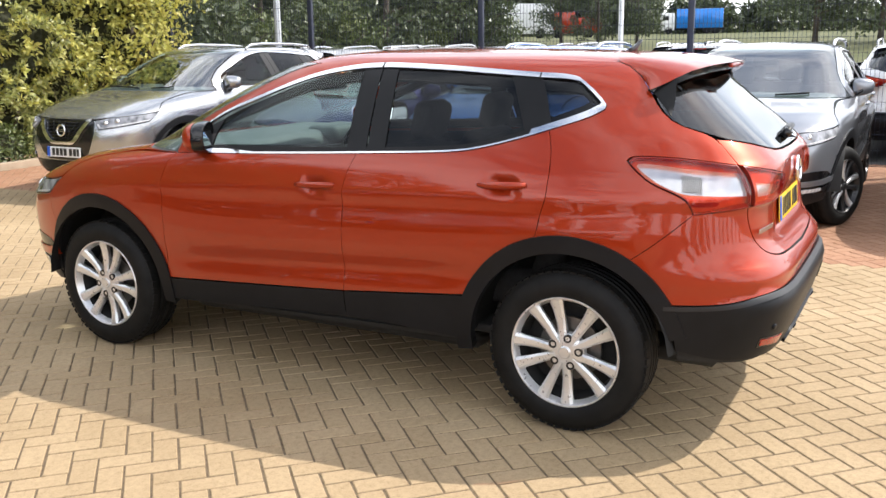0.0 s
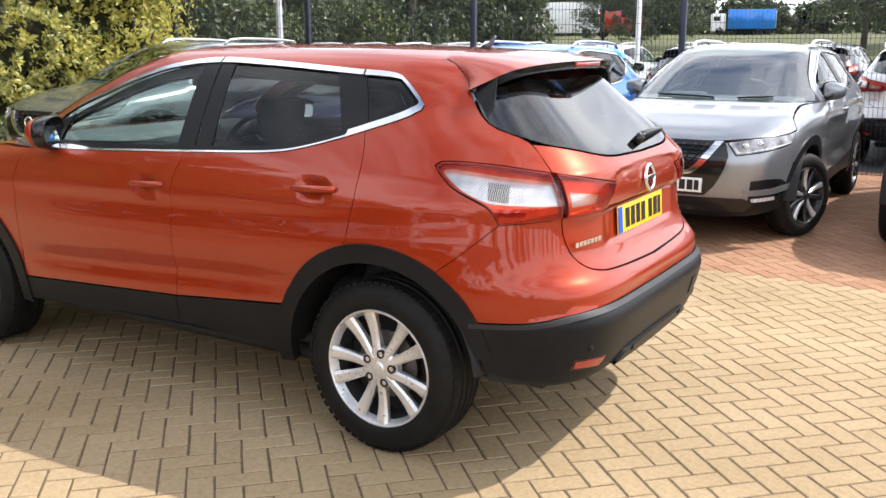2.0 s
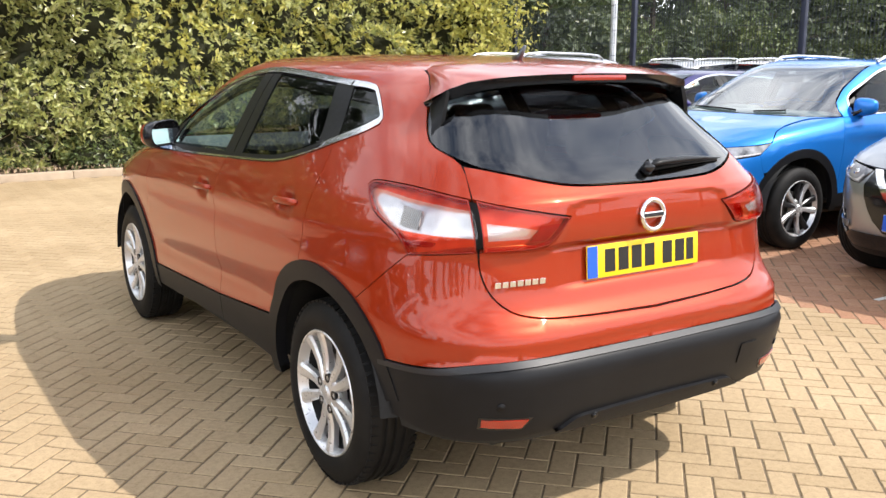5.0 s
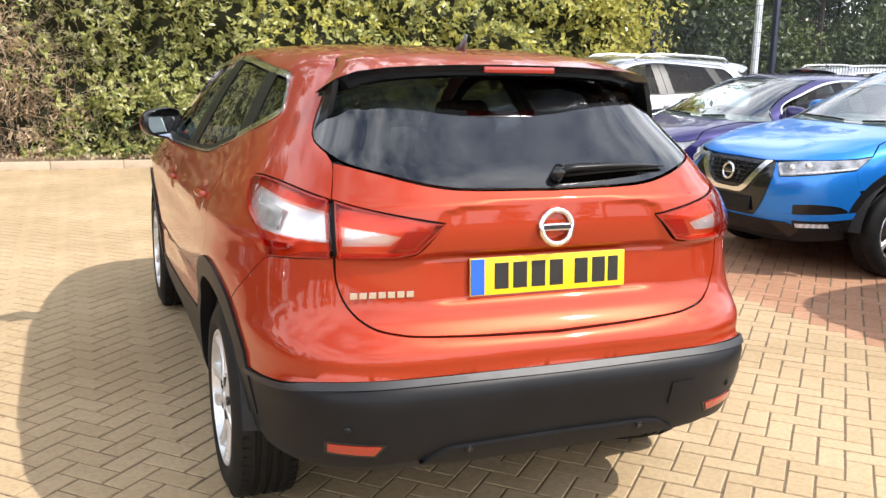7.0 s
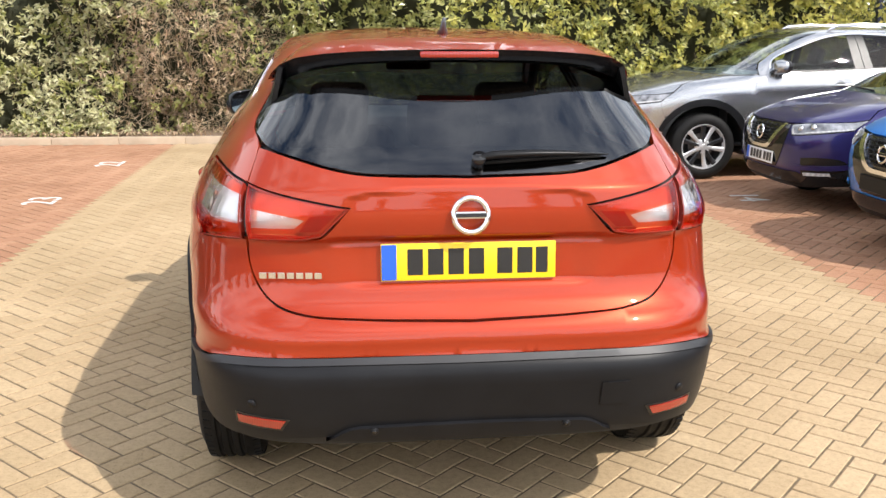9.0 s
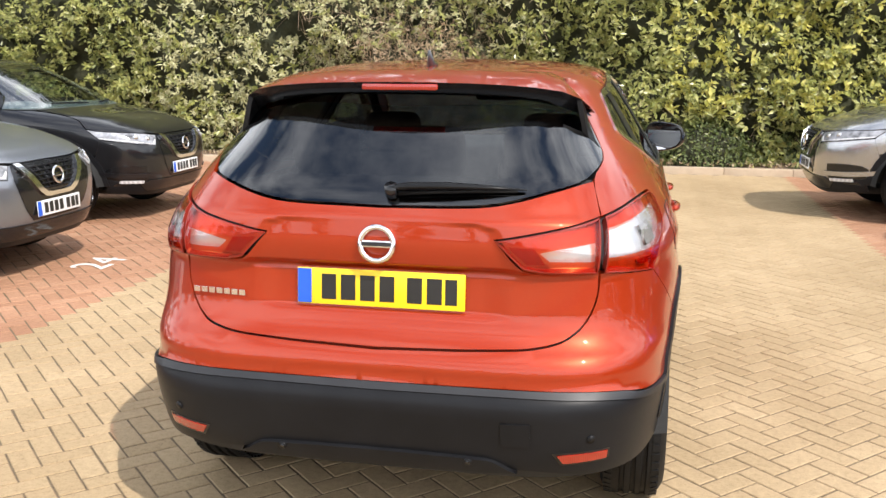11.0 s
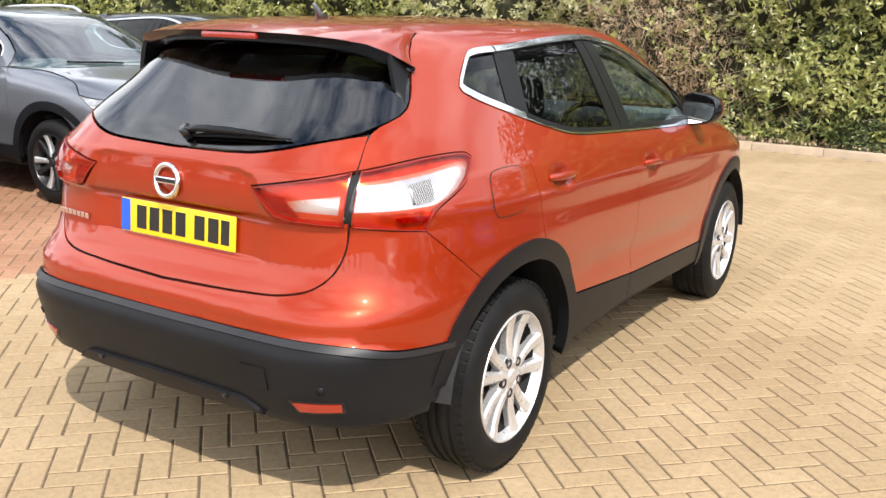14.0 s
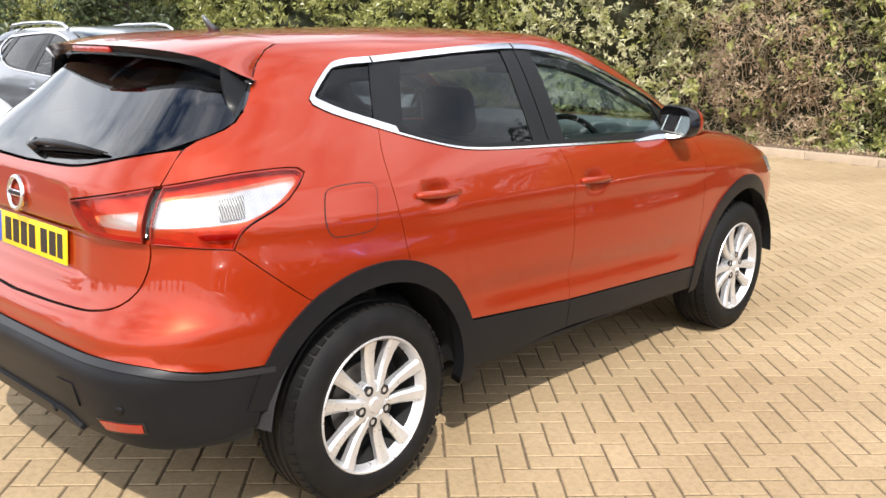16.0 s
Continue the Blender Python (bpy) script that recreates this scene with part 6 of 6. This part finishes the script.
for i in range(46):
    x, y = 84 + rt.uniform(-4, 4), -34 + i * 2.3 + rt.uniform(-1, 1)
    tree("far_bush", x, y, float(land(np.array(x), 0)) - .3, rt.uniform(0, 6), rt.uniform(.8, 1.15) + (.8 if y > 24 else 0), "distant tree on the skyline", "trees on the skyline")
for i in range(14):
    tree("broad" if i % 2 else "narrow", -27.8 + i * 2.6 + rt.uniform(-.5, .5), 14.6 + rt.uniform(-.5, .9), 0, rt.uniform(0, 6), rt.uniform(1.15, 1.4), "tall leafy tree behind the hedge", "trees behind the hedge")
# trees that close the yard on the sides behind the camera
for i in range(12):
    tree("broad" if i % 3 else "narrow", -19 + rt.uniform(-1, 1), -24 + i * 4.2, -.02, rt.uniform(0, 6), rt.uniform(.55, .75), "leafy tree at the back of the yard", "trees round the yard")
for i in range(11):
    tree("narrow" if i % 3 else "broad", -30 + i * 6, -52 + rt.uniform(-2, 2), -.02, rt.uniform(0, 6), rt.uniform(.6, .8), "leafy tree at the back of the yard", "trees round the yard")

# ---- mesh fence with dark blue posts ----
FX = 8.12


def fence():
    root = tagged(new("mesh_fence"), "dark blue welded mesh fence with square posts", "fence")
    ys = [1.68 + 3.04 * k for k in range(-5, 4)]
    for y in ys:
        po = part("fence_post", rbox(.06, .08, 2.5, .006, 2, Matrix.Translation((FX, y, 1.23))), POST_BLUE, root, angle=40)
    for a, b in zip(ys, ys[1:]):
        V, F = [], []

        def wire(p, q, r):
            i = len(V)
            d = Vector(q) - Vector(p)
            s = Vector((1, 0, 0)) * r
            t = d.normalized().cross(s)
            for e in (p, q):
                for o in (s + t, s - t, -s - t, -s + t):
                    V.append(Vector(e) + o)
            for k in range(4):
                F.append((i + k, i + (k + 1) % 4, i + 4 + (k + 1) % 4, i + 4 + k))
        for k in range(1, 60):
            y = a + (b - a) * k / 60
            wire((FX + .03, y, .05), (FX + .03, y, 2.42), .0022)
        for k in range(13):
            z = .06 + k * .196
            wire((FX + .035, a, z), (FX + .035, b, z), .0026)
        child("mesh_panel", mesh_of("mesh_panel", V, F, [POST_BLUE], False), root)
    return root


fence()


def lamp_post(x, y, mat, label, r=.06, hgt=6.0):
    root = tagged(new("lamp_post"), label, "lamp post")
    part("pole", tube([(x, y, -.02), (x, y, 1.1), (x, y, 1.15), (x, y, hgt)], [r * 1.35, r * 1.35, r, r * .7], 14), mat, root, angle=40)
    part("lamp_head", rbox(.55, .22, .09, .03, 2, Matrix.Translation((x - .2, y, hgt + .02))), mat, root, angle=40)
    part("access_door", rbox(.02, .09, .42, .004, 1, Matrix.Translation((x - r * 1.35, y, .65))), mat, root, angle=40)


lamp_post(8.85, 9.0, GALV, "grey galvanised lamp post behind the fence")
lamp_post(15.7, 5.0, WHITE_PAINT, "white painted lamp post in the far yard", .06)

# ---- painted bay numbers ----
def bay_number(text, x, y, turn):
    """A number painted on the blocks."""
    cu = bpy.data.curves.new("bay_number", 'FONT')
    cu.body, cu.size, cu.extrude, cu.align_x, cu.align_y = text, .42, .0008, 'CENTER', 'CENTER'
    tmp = bpy.data.objects.new("tmp", cu)
    me = bpy.data.meshes.new_from_object(tmp)
    bpy.data.objects.remove(tmp)
    me.materials.clear()
    me.materials.append(WHITELINE)
    ob = tagged(new("bay_number", me), "worn white number painted on red blocks", "road marking", "painted bay numbers")
    ob.matrix_world = Matrix.Translation((x, y, .0035)) @ Matrix.Rotation(radians(turn), 4, 'Z')


bay_number("22", -3.10, 7.93, 90)
bay_number("23", -3.14, 5.48, 90)
bay_number("24", -3.30, 3.02, 90)
bay_number("16", 3.46, .36, -90)
bay_number("14", 3.52, 5.05, -90)


# ---- vehicles on the road beyond ----
def far_van(x, y, z, turn, body, label, L=5.6, H=2.5, W=2.0):
    root = tagged(new("van"), label, "van")
    prof = [(-L / 2, .35), (-L / 2, H - .1), (-L / 2 + .15, H), (L / 2 - 1.7, H), (L / 2 - 1.35, H - .15), (L / 2 - .75, 1.45), (L / 2 - .1, 1.15), (L / 2, .95), (L / 2, .35)]
    bm = bmesh.new()
    a = [bm.verts.new((-W / 2, p, q)) for p, q in prof]
    b = [bm.verts.new((W / 2, p, q)) for p, q in prof]
    bm.faces.new(a)
    bm.faces.new(b[::-1])
    for i in range(len(prof)):
        j = (i + 1) % len(prof)
        bm.faces.new((a[i], b[i], b[j], a[j]))
    bmesh.ops.recalc_face_normals(bm, faces=bm.faces)
    bmesh.ops.bevel(bm, geom=list(bm.edges), offset=.05, segments=2, profile=.5, affect='EDGES')
    part("body", bm, body, root, angle=40)
    bm = bmesh.new()
    w = W / 2 - .12
    q = [(-w, L / 2 - 1.30, H - .22), (w, L / 2 - 1.30, H - .22), (w, L / 2 - .76, 1.50), (-w, L / 2 - .76, 1.50)]
    bm.faces.new([bm.verts.new((p[0], p[1] + .035, p[2] + .02)) for p in q])
    part("windscreen", bm, GLOSS_BLACK, root)
    for sd in (-1, 1):
        part("side_window", rbox(.02, .85, .55, .02, 2, Matrix.Translation((sd * (W / 2), L / 2 - 1.55, 1.72))), GLOSS_BLACK, root, angle=40)
        for yy in (-L / 2 + .95, L / 2 - .95):
            part("wheel", tube([(sd * (W / 2 - .22), yy, .34), (sd * (W / 2 + .01), yy, .34)], .34, 20), RUBBER, root, angle=40)
    root.matrix_world = Matrix.Translation((x, y, z)) @ Matrix.Rotation(radians(turn), 4, 'Z')


def far_lorry(x, y, z, turn, size=.64):
    root = tagged(new("lorry"), "white lorry with a blue curtain-sided body", "lorry")
    part("cab", rbox(2.4, 1.9, 2.3, .18, 3, Matrix.Translation((0, 3.6, 1.6))), WHITE_PAINT, root, angle=40)
    part("cargo_body", rbox(2.45, 6.0, 2.5, .06, 2, Matrix.Translation((0, -.6, 2.0))), BLUE_PAINT, root, "blue curtain sides", angle=40)
    part("rear_panel", rbox(2.3, .06, 2.3, .02, 1, Matrix.Translation((0, -3.62, 2.0))), WHITE_PAINT, root, angle=40)
    part("windscreen", rbox(2.1, .05, .9, .04, 2, Matrix.Translation((0, 4.54, 2.1))), GLOSS_BLACK, root, angle=40)
    for sd in (-1, 1):
        part("side_window", rbox(.04, .8, .6, .04, 2, Matrix.Translation((sd * 1.2, 3.8, 2.1))), GLOSS_BLACK, root, angle=40)
        for yy in (3.4, -1.6, -2.7):
            part("wheel", tube([(sd * .9, yy, .48), (sd * 1.2, yy, .48)], .48, 20), RUBBER, root, angle=40)
    part("chassis", rbox(.9, 8.2, .25, .02, 1, Matrix.Translation((0, .2, .65))), INNER, root, angle=40)
    root.matrix_world = Matrix.Translation((x, y, z)) @ Matrix.Rotation(radians(turn), 4, 'Z') @ Matrix.Scale(size, 4)


def land_at(x):
    return float(land(np.array(float(x)), 0))


far_van(60, 27, land_at(60), 25, WHITE_PAINT, "white panel van on the road beyond the trees")
far_van(62, 23.2, land_at(62), 200, RED_PAINT, "small red van on the road beyond the trees", 4.2, 1.9, 1.75)
far_lorry(78, 18.0, land_at(78), 15)

# ---- price sheets on the dashboards ----
for m, n in ((row_a(.26, 3.42), 1), (row_b(2.77, -3.45), 1), (row_a(2.68, 3.40), 1)):
    sh = tagged(new("paper_sheet", mesh_of("paper_sheet", [(-.15, -.10, 0), (.15, -.10, 0), (.15, .10, .006), (-.15, .10, .006), (-.15, -.10, .001), (.15, -.10, .001), (.15, .10, .007), (-.15, .10, .007)],
                [(3, 2, 1, 0), (4, 5, 6, 7), (0, 1, 5, 4), (1, 2, 6, 5), (2, 3, 7, 6), (3, 0, 4, 7)], [PLATE_W], False)), "white paper sheet lying on a dashboard", "paper", "price sheets on dashboards")
    sh.matrix_world = m @ Matrix.Translation((-.15, 2.17, 1.108))

# ---- paving blocks, laid last ----
lay("lane_paving", "buff concrete blocks laid in herringbone", [(LANE_W, LANE_E, PAVE_S, KERB_Y)], BUFF, (-2.3, 2.3, -1.62, -.9))
lay("bay_paving", "red concrete blocks laid in herringbone", [(-9.2, LANE_W, PAVE_S, KERB_Y), (LANE_E, 8.9, PAVE_S, KERB_Y)], REDBLOCK)
